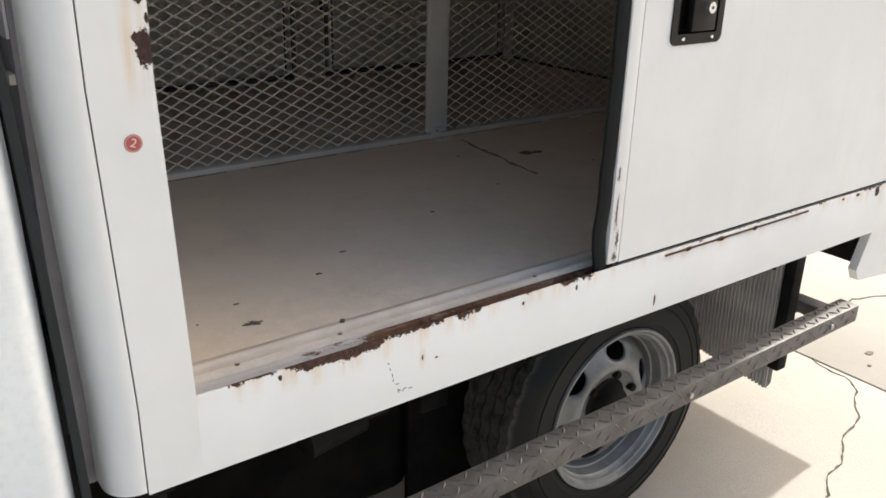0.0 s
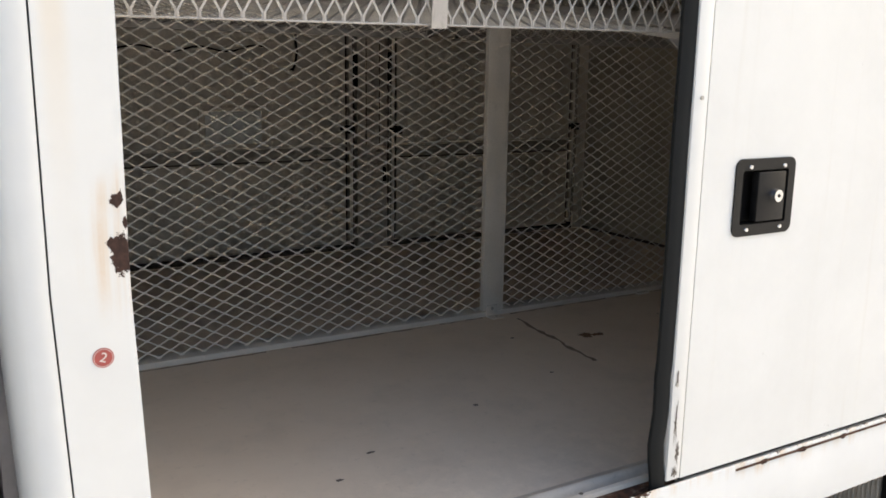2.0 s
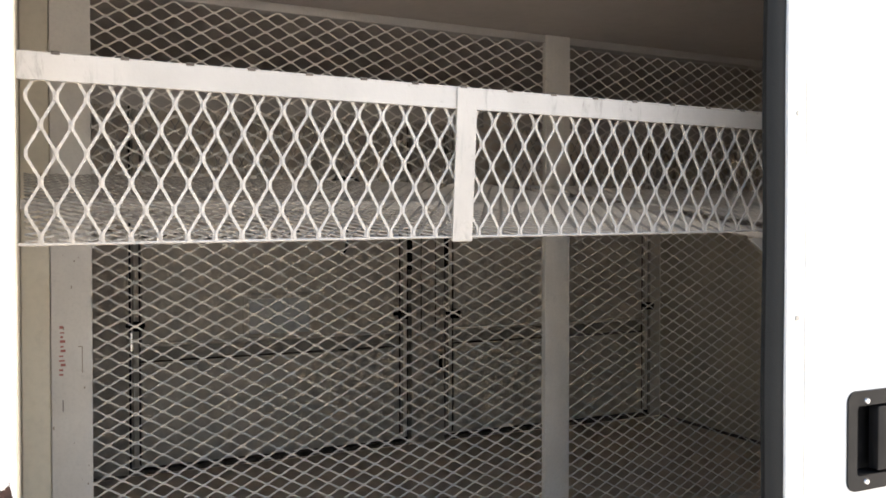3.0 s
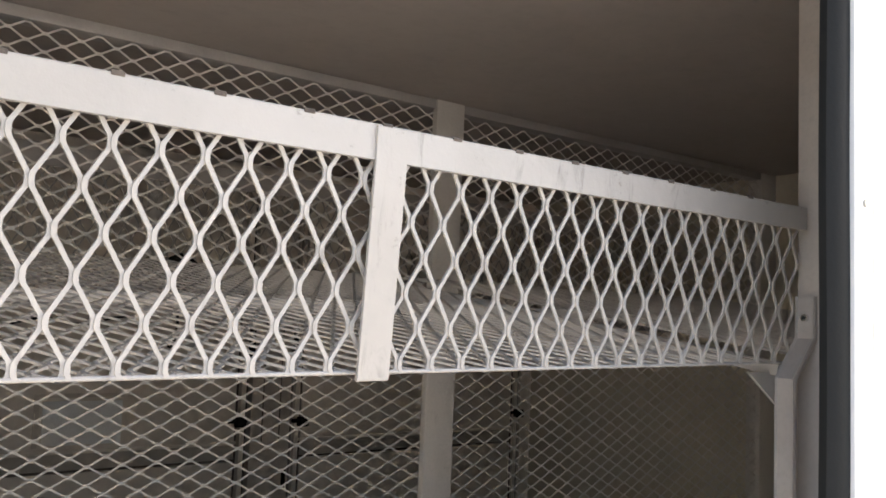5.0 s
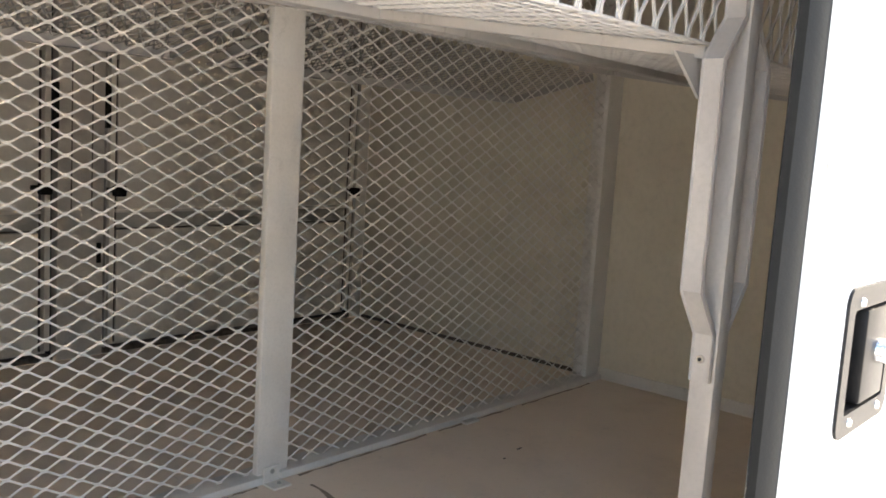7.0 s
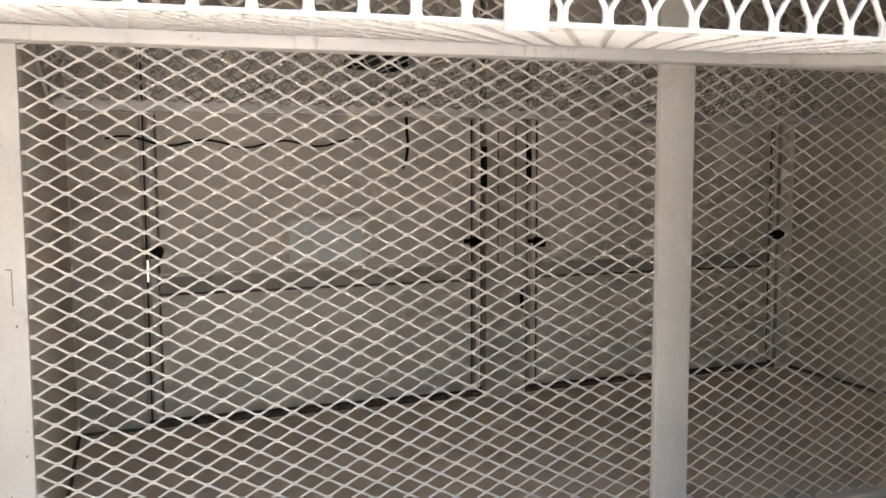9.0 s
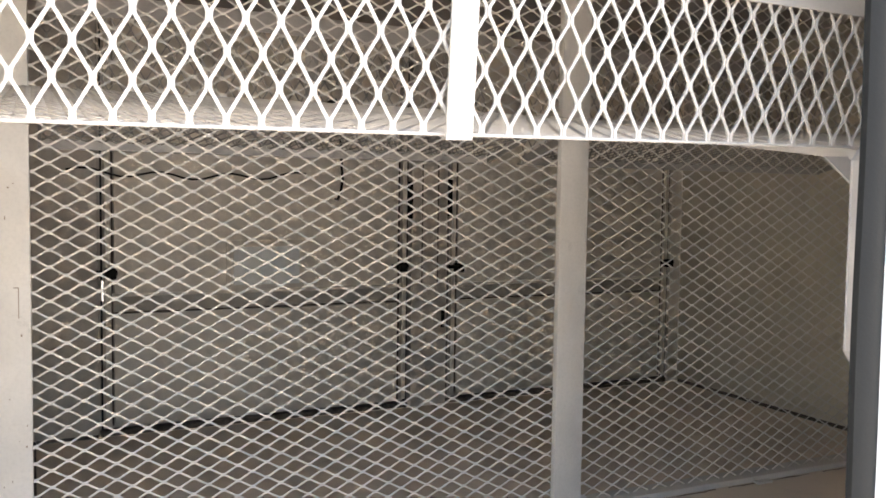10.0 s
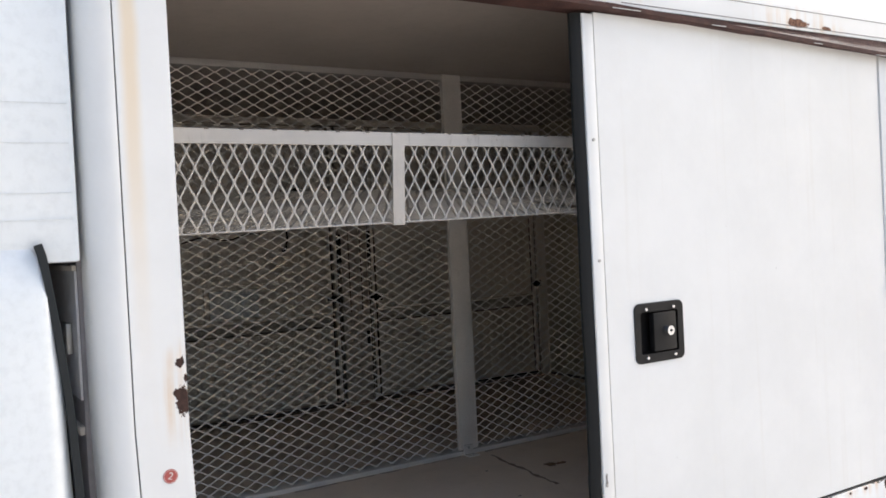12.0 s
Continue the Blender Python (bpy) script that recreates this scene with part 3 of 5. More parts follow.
part("front_panel", Geo().box(X_NOSE + 0.004, X_NOSE + 0.03, 0.0755, 2.2, SILL_BOTTOM, 2.12, 0.002), M_GREY, truck, "front wall of the cargo body, greyed for the shaded gap behind the cab")
part("overcab_nose", Geo().box(-0.62, X_NOSE + 0.002, 0.022, 2.178, 1.52, 2.10, 0.006), M_CAB, truck, "cool white panelled nose of the body over the cab")
for z in (1.585, 1.625, 1.70, 1.76):
    part("panel_rib", Geo().box(-0.61, X_NOSE - 0.006, 0.0206, 0.0222, z, z + 0.0016), M_CAB, truck, "faint horizontal panel joint")
win = part("front_window", Geo().box(X_NOSE, X_NOSE + 0.0038, 0.077, 0.62, 1.30, 1.505, 0.001), M_HAZE, truck, "window in the front wall of the cargo body, reflection painted as pale haze")
part("window_frame", Geo().box(X_NOSE - 0.003, X_NOSE + 0.0035, 0.077, 0.63, 1.5055, 1.514, 0.001), M_TRACK, win, "pale grey window frame")
part("latch_tab", Geo().box(X_NOSE - 0.010, X_NOSE - 0.0005, 0.12, 0.20, 1.37, 1.42, 0.002), M_STEEL, win, "small bright metal tab")
part("guard_bar", Geo().box(X_NOSE - 0.004, X_NOSE + 0.0035, 0.077, 0.62, 1.245, 1.258, 0.001), M_TRACK, win, "pale horizontal bar")

# sliding door
LX, LZ = 1.073, 1.2905


def sheet_with_window(x0, x1, y0, y1, z0, z1, hx0, hx1, hz0, hz1):
    """A flat door leaf with a square hole through it."""
    v = [(x, y, z) for y in (y0, y1) for (a, b), (c, d) in (((x0, x1), (z0, z1)), ((hx0, hx1), (hz0, hz1))) for x, z in ((a, c), (b, c), (b, d), (a, d))]
    f = []
    for j in range(4):
        k = (j + 1) % 4
        f += [(j, k, 4 + k, 4 + j), (8 + j, 12 + j, 12 + k, 8 + k), (j, 8 + j, 8 + k, k), (4 + j, 4 + k, 12 + k, 12 + j)]
    return Geo().add(v, f)


def rounded(cx, cz, w, h, r, n=6):
    out = []
    for sx, sz, a in ((1, 1, 0), (-1, 1, 90), (-1, -1, 180), (1, -1, 270)):
        for i in range(n + 1):
            t = radians(a + 90 * i / n)
            out.append((cx + sx * (w / 2 - r) + r * math.cos(t), cz + sz * (h / 2 - r) + r * math.sin(t)))
    return out


def plate_with_hole(outline, hole, y0, y1):
    """A flat plate in the plane of the door with a hole, both outlines of equal length."""
    m = len(outline)
    v = [(x, y, z) for y in (y0, y1) for loop in (outline, hole) for x, z in loop]
    f = []
    for j in range(m):
        k = (j + 1) % m
        f += [(j, k, m + k, m + j), (2 * m + j, 3 * m + j, 3 * m + k, 2 * m + k), (j, 2 * m + j, 2 * m + k, k), (m + j, m + k, 3 * m + k, 3 * m + j)]
    return Geo().add(v, f)


DY = DOOR_Y
door = part("sliding_door", sheet_with_window(0.919, DOOR_X1, DY, DY + 0.026, 0.798, 1.994, LX - 0.0605, LX + 0.0605, LZ - 0.0485, LZ + 0.0485), M_PAINT, truck, "white flush sliding door slid open")
part("edge_trim", Geo().box(DOOR_X0, 0.9165, DY - 0.001, DY + 0.028, 0.799, 1.990, 0.002), M_PAINT, door, "white folded leading edge")
part("bottom_gasket", Geo().box(0.919, DOOR_X1, DY + 0.002, DY + 0.02, 0.7925, 0.7985, 0.001), M_SEAL, door, "dark rubber gasket")
part("edge_line", Geo().box(0.9164, 0.9192, DY + 0.004, DY + 0.008, 0.80, 1.988), M_BLACK, door, "fine dark seam")
rub = []
for i in range(41):
    z = 0.778 + 1.212 * i / 40
    dx = -0.012 * math.exp(-((z - 0.86) / 0.05) ** 2) + 0.004 * math.sin(z * 17) * (1 if z < 1.0 else 0.25)
    rub.append((0.873 + dx, DY + 0.009, z))
part("edge_seal", Geo().sweep(rub, [(-0.012, 0.002), (-0.012, 0.009), (-0.006, 0.012), (0.0118, 0.012), (0.0118, -0.006), (0.002, -0.006), (-0.007, -0.002)], (0, 1, 0)), M_SEAL, door, "dark grey rubber edge seal, bulging near its foot")
for k, (x, z) in enumerate([(0.893, 0.977), (0.902, 1.46), (0.902, 1.72)]):
    part("screw", Geo().rod((x, DY - 0.0008, z), (x, DY - 0.003, z), 0.0035, 10), M_STEEL, door)
for k, (sx, sz, w, h) in enumerate([(0.897, 0.905, 0.006, 0.050), (0.905, 0.850, 0.006, 0.030), (0.894, 0.985, 0.004, 0.022), (0.902, 0.815, 0.010, 0.012)]):
    part("scrape", Geo().add(*(lambda o: ([(x, DY - 0.0014 - 0.0002 * k, z) for x, z in o], [tuple(range(len(o)))]))(blot(17 + k, sx, sz, w, h, 44, 0.85))), M_CRACK, door, "dark scrape on the leading edge")

part("latch_plate", plate_with_hole(rounded(LX, LZ, 0.153, 0.134, 0.015), rounded(LX, LZ, 0.118, 0.094, 0.005), DY - 0.003, DY - 0.0003), M_LATCH, door, "black enamelled recessed latch plate with rounded corners")
cup = plate_with_hole(rounded(LX, LZ, 0.1206, 0.0966, 0.006), rounded(LX, LZ, 0.1176, 0.0936, 0.005), DY - 0.0003, DY + 0.024)
cup.box(LX - 0.060, LX + 0.060, DY + 0.0235, DY + 0.0255, LZ - 0.048, LZ + 0.048)
part("latch_cup", cup, M_LATCH, door, "shadowed black latch recess")
part("latch_paddle", Geo().box(LX - 0.019, LX + 0.052, DY - 0.0040, DY + 0.012, LZ - 0.0435, LZ + 0.0435, 0.003), M_LATCH, door, "black pull paddle")
lock = Geo().rod((LX + 0.0255, DY - 0.004, LZ + 0.001), (LX + 0.0255, DY - 0.013, LZ + 0.001), 0.0120, 18, 0.0108)
part("lock_cylinder", lock, M_CHROME, door, "bright chrome key lock")
part("keyhole", Geo().rod((LX + 0.0255, DY - 0.0125, LZ + 0.001), (LX + 0.0255, DY - 0.0138, LZ + 0.001), 0.0032, 12), M_BLACK, door)
for sx in (-0.041, 0.046):
    for sz in (-0.0555, 0.053):
        part("latch_screw", Geo().rod((LX + sx, DY - 0.0028, LZ + sz), (LX + sx, DY - 0.0052, LZ + sz), 0.0043, 12, 0.0034), M_CHROME, door, "bright screw head")

# round sticker on the jamb
sticker = part("sticker", Geo().rod((-0.023, 0.0, 1.1745), (-0.023, -0.0008, 1.1745), 0.0115, 28), M_RED, truck, "round red numbered sticker", smooth=0)
txt = bpy.data.curves.new("numeral", "FONT")
txt.body = "2"
txt.size = 0.016
txt.extrude = 0.0002
txt.align_x, txt.align_y = "CENTER", "CENTER"
txt.materials.append(M_WHITE)
num = new("numeral", txt)
num.parent = sticker
num.matrix_world = pose(-0.023, -0.0011, 1.1745, 90, 0, 0) @ pose(0, 0, 0, 0, 0, -20)

ring_v = [(-0.023 + q * math.cos(a), -0.0010, 1.1745 + q * math.sin(a)) for q in (0.0098, 0.0104) for a in (2 * math.pi * i / 40 for i in range(40))]
part("printed_ring", Geo().add(ring_v, [(i, (i + 1) % 40, 40 + (i + 1) % 40, 40 + i) for i in range(40)]), M_WHITE, sticker, "thin white printed ring")

# cab behind the front wall
cab_out = [(-2.0, 0.0), (-0.30, 0.0)] + quarter(-0.220, 0.035, 0.035, 270, 360, 8) + [(-0.185, 1.0), (-0.185, 1.9), (-0.25, 1.98), (-2.0, 1.98)]
cab = Geo()
m = len(cab_out)
levels = [(0.50, -0.010), (1.15, -0.008), (1.35, 0.008), (1.47, 0.020), (1.53, 0.034), (1.57, 0.060), (1.59, 0.11)]
verts = []
for z, inset in levels:
    verts += [(min(x, -0.185 - inset) if x > -1.9 else x, max(y, max(0, inset - 0.02)) if y < 1 else min(y, 1.98 - inset), z) for x, y in cab_out]
faces = [(l * m + j, l * m + (j + 1) % m, (l + 1) * m + (j + 1) % m, (l + 1) * m + j) for l in range(len(levels) - 1) for j in range(m)]
verts = [(x + (0.024 + 0.016 * min(1.0, max(0.0, (1.1 - z) / 0.5))) * (x > -1.9), y, z) for x, y, z in verts]
cab.add(verts, faces + [tuple(reversed(range(m))), tuple(range((len(levels) - 1) * m, len(levels) * m))])
strip = [(x + 0.018 + 0.014 * min(1.0, max(0.0, (1.1 - z) / 0.5)), y, z) for x, y, z in ((-0.166, 0.012, 0.55), (-0.168, 0.011, 0.9), (-0.172, 0.010, 1.15), (-0.180, 0.009, 1.30), (-0.192, 0.008, 1.42), (-0.206, 0.010, 1.53), (-0.211, 0.012, 1.548))]
cab_ob = part("cab", cab, M_CAB, truck, "cool white rounded driver's cab", 40)
part("edge_strip", Geo().sweep(strip, [(-0.0055, -0.007), (0.0055, -0.007), (0.0055, 0.007), (-0.0055, 0.007)], (0, 1, 0)), M_BLACK, cab_ob, "black rubber strip along the cab edge")
part("cab_mount", Geo().box(-0.30, -0.10, 0.25, 1.7, 0.50, 0.60, 0.01), M_CHASSIS, truck, "grimy black cab mount")
tube = [(0.008 * math.cos(a), 0.008 * math.sin(a)) for a in (0, 0.8, 1.6, 2.4, 3.2, 4.0, 4.8, 5.6)]
part("gap_hose", Geo().sweep([(-0.147, 0.16, 0.62), (-0.146, 0.13, 0.9), (-0.147, 0.11, 1.05), (-0.148, 0.12, 1.16), (-0.146, 0.18, 1.25)], tube, (0, 1, 0)), M_CHASSIS, truck, "black hose in the gap behind the cab")
part("gap_hose", Geo().sweep([(-0.147, 0.05, 0.60), (-0.147, 0.06, 0.72), (-0.147, 0.08, 0.84), (-0.146, 0.14, 0.95)], tube, (0, 1, 0)), M_CHASSIS, truck, "black hose in the gap behind the cab")
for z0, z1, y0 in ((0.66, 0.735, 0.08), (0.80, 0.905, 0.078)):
    part("gap_bracket", Geo().box(-0.157, X_NOSE + 0.003, y0, 0.40, z0, z1, 0.004), M_DEEP_SHADE, truck, "black bracket between cab and body")

# running gear
part("chassis_rail", Geo().box(-1.9, X_REAR - 0.1, 0.62, 0.70, 0.42, 0.60, 0.006), M_CHASSIS, truck, "grimy black chassis rail")
part("chassis_rail", Geo().box(-1.9, X_REAR - 0.1, 1.50, 1.58, 0.42, 0.60, 0.006), M_CHASSIS, truck, "grimy black chassis rail")
for x in (-0.05, 0.35, 0.75, 1.60, 2.05, 2.45):
    part("cross_bearer", Geo().extrude_x([(0.06, 0.60), (0.06, 0.72), (2.16, 0.72), (2.16, 0.60)], x, x + 0.05), M_CHASSIS, truck, "grimy floor cross bearer")
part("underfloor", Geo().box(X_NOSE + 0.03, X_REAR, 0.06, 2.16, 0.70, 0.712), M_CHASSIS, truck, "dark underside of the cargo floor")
part("axle", Geo().rod((1.085, 0.2, 0.34), (1.085, 2.0, 0.34), 0.055, 16), M_CHASSIS, truck, "black rear axle")
# Added black sheet: stands for the shade behind the wheel.
part("wheel_shade_sheet", Geo().box(0.63, 1.42, 0.33, 0.345, 0.12, 0.70, 0.004), M_DEEP_SHADE, truck, "black sheet added behind the wheel as shade")
# Tank reaches low to cover ground that would look too bright.
part("fuel_tank", Geo().box(-0.10, 0.66, 0.36, 0.61, 0.14, 0.60, 0.04), M_DEEP_SHADE, truck, "near-black tank under the floor, lowered to hide lit ground", 50)
# Added sheet that stops far-side light from coming through below the floor.
part("light_shield", Geo().box(-1.6, X_REAR - 0.2, 1.05, 1.07, 0.06, 0.66, 0.004), M_CHASSIS, truck, "black sheet added along the chassis to block light")
part("filter_can", Geo().rod((0.34, 0.30, 0.44), (0.47, 0.30, 0.46), 0.055, 18), M_CHASSIS, truck, "black filter canister", 50)
part("hose", Geo().sweep([(0.30, 0.30, 0.58), (0.36, 0.27, 0.52), (0.44, 0.26, 0.51), (0.52, 0.28, 0.56), (0.60, 0.33, 0.60)], [(0.012 * math.cos(a), 0.012 * math.sin(a)) for a in (0, 0.8, 1.6, 2.4, 3.2, 4.0, 4.8, 5.6)], (0, 1, 0)), M_CHASSIS, truck, "black hose")
part("battery_box", Geo().box(0.66, 0.74, 0.32, 0.58, 0.36, 0.60, 0.01), M_CHASSIS, truck)
part("rear_sill", Geo().box(2.54, X_REAR, 0.06, 2.16, SILL_BOTTOM, 0.72, 0.003), M_PAINT, truck)
# Unseen far sill, reaching lower to keep sky light from under the truck.
part("far_sill_blocker", Geo().box(X_NOSE, X_REAR, 2.16, 2.2, 0.45, 0.72, 0.003), M_PAINT, truck)
part("leaf_spring", Geo().sweep([(0.62, 0.54, 0.50), (0.85, 0.54, 0.44), (1.085, 0.54, 0.41), (1.32, 0.54, 0.44), (1.55, 0.54, 0.50)], [(-0.03, -0.035), (0.03, -0.035), (0.03, 0.035), (-0.03, 0.035)], (0, 1, 0)), M_CHASSIS, truck)

WX, WZ, WR = 1.085, 0.338, 0.338


def lathe(profile, cx, cz, n=56, wave=0.0):
    """(y, r) outline turned about the axle line."""
    g, m = Geo(), len(profile)
    v = []
    for i in range(n):
        a = 2 * math.pi * i / n
        zig = wave * (1, 0.3, -1, -0.3)[i % 4]
        v += [(cx + r * math.cos(a), y + (zig if r > 0.320 else 0), cz + r * math.sin(a)) for y, r in profile]
    f = [(i * m + j, i * m + j + 1, ((i + 1) % n) * m + j + 1, ((i + 1) % n) * m + j) for i in range(n) for j in range(m - 1)]
    return g.add(v, f)


def tyre_profile(y0, y1, r):
    out = [(y0 + 0.020, 0.205), (y0 + 0.008, 0.215), (y0 + 0.004, 0.228), (y0 + 0.001, 0.229), (y0 + 0.001, 0.245), (y0, 0.268), (y0 + 0.003, 0.270), (y0 + 0.003, 0.273), (y0, 0.275), (y0 + 0.002, 0.29), (y0 + 0.007, 0.298), (y0 + 0.004, 0.300), (y0 + 0.010, r - 0.025), (y0 + 0.022, r - 0.008)]
    w = (y1 - y0 - 0.05) / 5
    for k in range(5):
        a = y0 + 0.026 + k * w
        out += [(a, r - 0.003), (a + w * 0.78, r), (a + w * 0.80, r - 0.014), (a + w * 0.98, r - 0.014)]
    return out + [(y1 - 0.022, r - 0.008), (y1 - 0.010, r - 0.025), (y1, 0.27), (y1 - 0.02, 0.205)]


wheel = part("wheel", lathe(tyre_profile(0.095, 0.305, WR), WX, WZ, 144, 0.0035), M_TYRE, truck, "worn black truck tyre on a silver pressed-steel wheel", 30)
rim = lathe([(0.118, 0.206), (0.102, 0.213), (0.096, 0.211), (0.097, 0.205), (0.106, 0.200), (0.108, 0.194), (0.120, 0.191), (0.124, 0.186), (0.150, 0.182), (0.152, 0.178), (0.18, 0.174), (0.22, 0.172)], WX, WZ, 64)
part("rim", rim, M_RIM, wheel, "silver steel rim flange", 40)
disc = Geo()
R0, R1, RH, HR, HT = 0.088, 0.179, 0.139, 0.021, 0.235


def disc_depth(q):
    """The pressed disc: set in at its rim, domed half-way, dished at the hub."""
    return 0.150 - 0.026 * math.exp(-((q - 0.105) / 0.035) ** 2) + 0.030 * max(0.0, (q - 0.150) / 0.028) ** 2


def sector(turn):
    """One sixth of the disc, lofted from an oval hand hole out to the edges of the sector."""
    half_t = math.pi / 6
    dirs = sorted([2 * math.pi * i / 44 for i in range(44)] + [math.atan2(sr, st) % (2 * math.pi) for sr in ((R1 - RH) / HR, (R0 - RH) / HR) for st in (half_t / HT, -half_t / HT)])
    v, rings = [], 7
    for d in dirs:
        dt, dr = math.cos(d) * HT, math.sin(d) * HR
        far = min([half_t / abs(dt)] if abs(dt) > 1e-6 else [99.0])
        if abs(dr) > 1e-6:
            far = min(far, ((R1 - RH) if dr > 0 else (R0 - RH)) / dr)
        for k in range(rings):
            g = 1 + (far - 1) * (k / (rings - 1)) ** 1.4
            q, a = RH + dr * g, turn + dt * g
            lip = 0.007 if k == 0 else (0.0015 if k == 1 else 0.0)
            v.append((WX + q * math.cos(a), disc_depth(q) + lip, WZ + q * math.sin(a)))
    n = len(dirs)
    return v, [(i * rings + k, ((i + 1) % n) * rings + k, ((i + 1) % n) * rings + k + 1, i * rings + k + 1) for i in range(n) for k in range(rings - 1)]


for k in range(6):
    disc.add(*sector(0.35 + k * math.pi / 3))
welded = bmesh.new()
ring = [welded.verts.new(p) for p in disc.v]
for q in disc.f:
    welded.faces.new([ring[i] for i in q])
bmesh.ops.remove_doubles(welded, verts=welded.verts[:], dist=0.0002)
disc = Geo().take(welded)
part("wheel_centre", lathe([(disc_depth(q) - 0.0005, q) for q in (0.0895, 0.080, 0.070, 0.060, 0.050)], WX, WZ, 60), M_RIM, wheel, "dished silver wheel centre", 50)
disc_ob = part("wheel_disc", disc, M_RIM, wheel, "silver pressed-steel wheel disc with oval hand holes", 60)
disc_ob.modifiers.new("thickness", "SOLIDIFY").thickness = 0.006
part("brake_drum", lathe([(0.20, 0.001), (0.19, 0.02), (0.19, 0.165), (0.21, 0.17)], WX, WZ, 40), M_CHASSIS, wheel, "black brake drum behind the hand holes")
part("hub_cap", lathe([(0.098, 0.001), (0.099, 0.030), (0.104, 0.044), (0.112, 0.049), (0.136, 0.054), (0.140, 0.066), (0.150, 0.070)], WX, WZ, 36), M_CHASSIS, wheel, "greasy dark hub", 40)
for k in range(6):
    a = 2 * math.pi * (k + 0.3) / 6
    c = (WX + 0.082 * math.cos(a), WZ + 0.082 * math.sin(a))
    part("wheel_nut", Geo().rod((c[0], 0.145, c[1]), (c[0], 0.120, c[1]), 0.011, 6, 0.010), M_CHASSIS, wheel, smooth=0)
inner = part("far_wheel", lathe(tyre_profile(1.895, 2.105, WR), WX, WZ, 48), M_TYRE, truck, "worn black truck tyre on the far side", 30)

# ribbed flap behind the wheel
flap = Geo()
ribs, v = 34, []
for i in range(ribs * 4 + 1):
    y = 0.036 + 0.38 * i / (ribs * 4)
    d = (0.0, 0.009, 0.009, 0.0)[i % 4]
    v += [(1.60 + d, y, 0.66), (1.615 + d, y, 0.250 + 0.10 * (y - 0.036)), (1.64, y, 0.66), (1.64, y, 0.260 + 0.10 * (y - 0.036))]
f = []
for i in range(ribs * 4):
    a, b = i * 4, i * 4 + 4
    f += [(a, a + 1, b + 1, b), (a + 2, b + 2, b + 3, a + 3), (a, b, b + 2, a + 2), (a + 1, a + 3, b + 3, b + 1)]
part("mud_flap", Geo().add(v, f), M_FLAP, truck, "dusty ribbed rubber mud flap behind the wheel")
part("flap_bracket", Geo().box(1.600, 1.640, 0.002, 0.034, 0.325, 0.652, 0.004), M_CHASSIS, truck, "black flap bracket")
part("bumper_leg", Geo().add([(x, y, z) for y in (0.020, 0.045) for x, z in ((2.003, 0.664), (1.952, 0.530), (1.975, 0.495), (2.30, 0.46), (2.30, 0.664))], [(0, 1, 2, 3, 4), (9, 8, 7, 6, 5)] + [(j, (j + 1) % 5, 5 + (j + 1) % 5, 5 + j) for j in range(5)]), M_PAINT, truck, "white bumper leg")
part("tail_box", Geo().box(2.006, 2.4, 0.055, 0.178, 0.528, 0.69, 0.004), M_CHASSIS, truck, "black box under the tail")

# chequer plate side step
SX0, SX1, SY0, SY1, SZ = -0.05, 1.748, -0.105, -0.052, 0.526
step = part("side_step", Geo().box(SX0, SX1, SY0, SY1, SZ - 0.046, SZ, 0.004), M_STEP, truck, "worn grey chequer-plate side step bar")


def lozenge(c, u, w, n, ln, wd, ht):
    c, u, w, n = Vector(c), Vector(u), Vector(w), Vector(n)
    return ([c + u * ln, c + w * wd, c - u * ln, c - w * wd, c + u * ln * 0.4 + n * ht, c - u * ln * 0.4 + n * ht],
            [(0, 1, 4), (1, 2, 5), (1, 5, 4), (2, 3, 5), (3, 0, 4), (3, 4, 5)])


lug_meshes = [mesh_of("tread_bar", Geo().add(*lozenge((0, 0, 0), Vector((0.7, 0.7 * s, 0)), Vector((0.7, -0.7 * s, 0)), (0, 0, 1), 0.0145, 0.0036, 0.0028)), M_STEP) for s in (1, -1)]
face_meshes = [mesh_of("tread_bar", Geo().add(*lozenge((0, 0, 0), Vector((0.7, 0, 0.7 * s)), Vector((0.7, 0, -0.7 * s)), (0, -1, 0), 0.0115, 0.0030, 0.0020)), M_STEP) for s in (1, -1)]
n = 0
x = SX0 + 0.35
while x < SX1 - 0.012:
    for k, y in enumerate((SY0 + 0.014, SY0 + 0.040)):
        ob = new("tread_bar", lug_meshes[(n + k) % 2])
        ob.location, ob.parent = (x + (0.0125 if k else 0), y, SZ - 0.0002), step
    for k, z in enumerate((SZ - 0.012, SZ - 0.031)):
        if n % 2 == k:
            ob = new("tread_bar", face_meshes[(n // 2) % 2])
            ob.location, ob.parent = (x, SY0 + 0.0002, z), step
    x += 0.0245
    n += 1
for x in (-0.03, 1.67):
    part("step_bracket", Geo().box(x, x + 0.045, -0.0515, 0.10, SZ - 0.048, SZ - 0.012, 0.004), M_STEP, step, "rusty grey step bracket")
    part("hanger", Geo().box(x + 0.004, x + 0.02, 0.062, 0.10, SZ - 0.06, 0.71, 0.003), M_CHASSIS, step)
for x in (1.07, 1.62):
    part("bolt", Geo().rod((x, SY0, SZ - 0.024), (x, SY0 - 0.006, SZ - 0.024), 0.007, 6), M_STEEL, step)
step.matrix_basis = Matrix.Translation((SX1, 0, SZ)) @ Matrix.Rotation(radians(-1.15), 4, "Y") @ Matrix.Translation((-SX1, 0, -SZ))

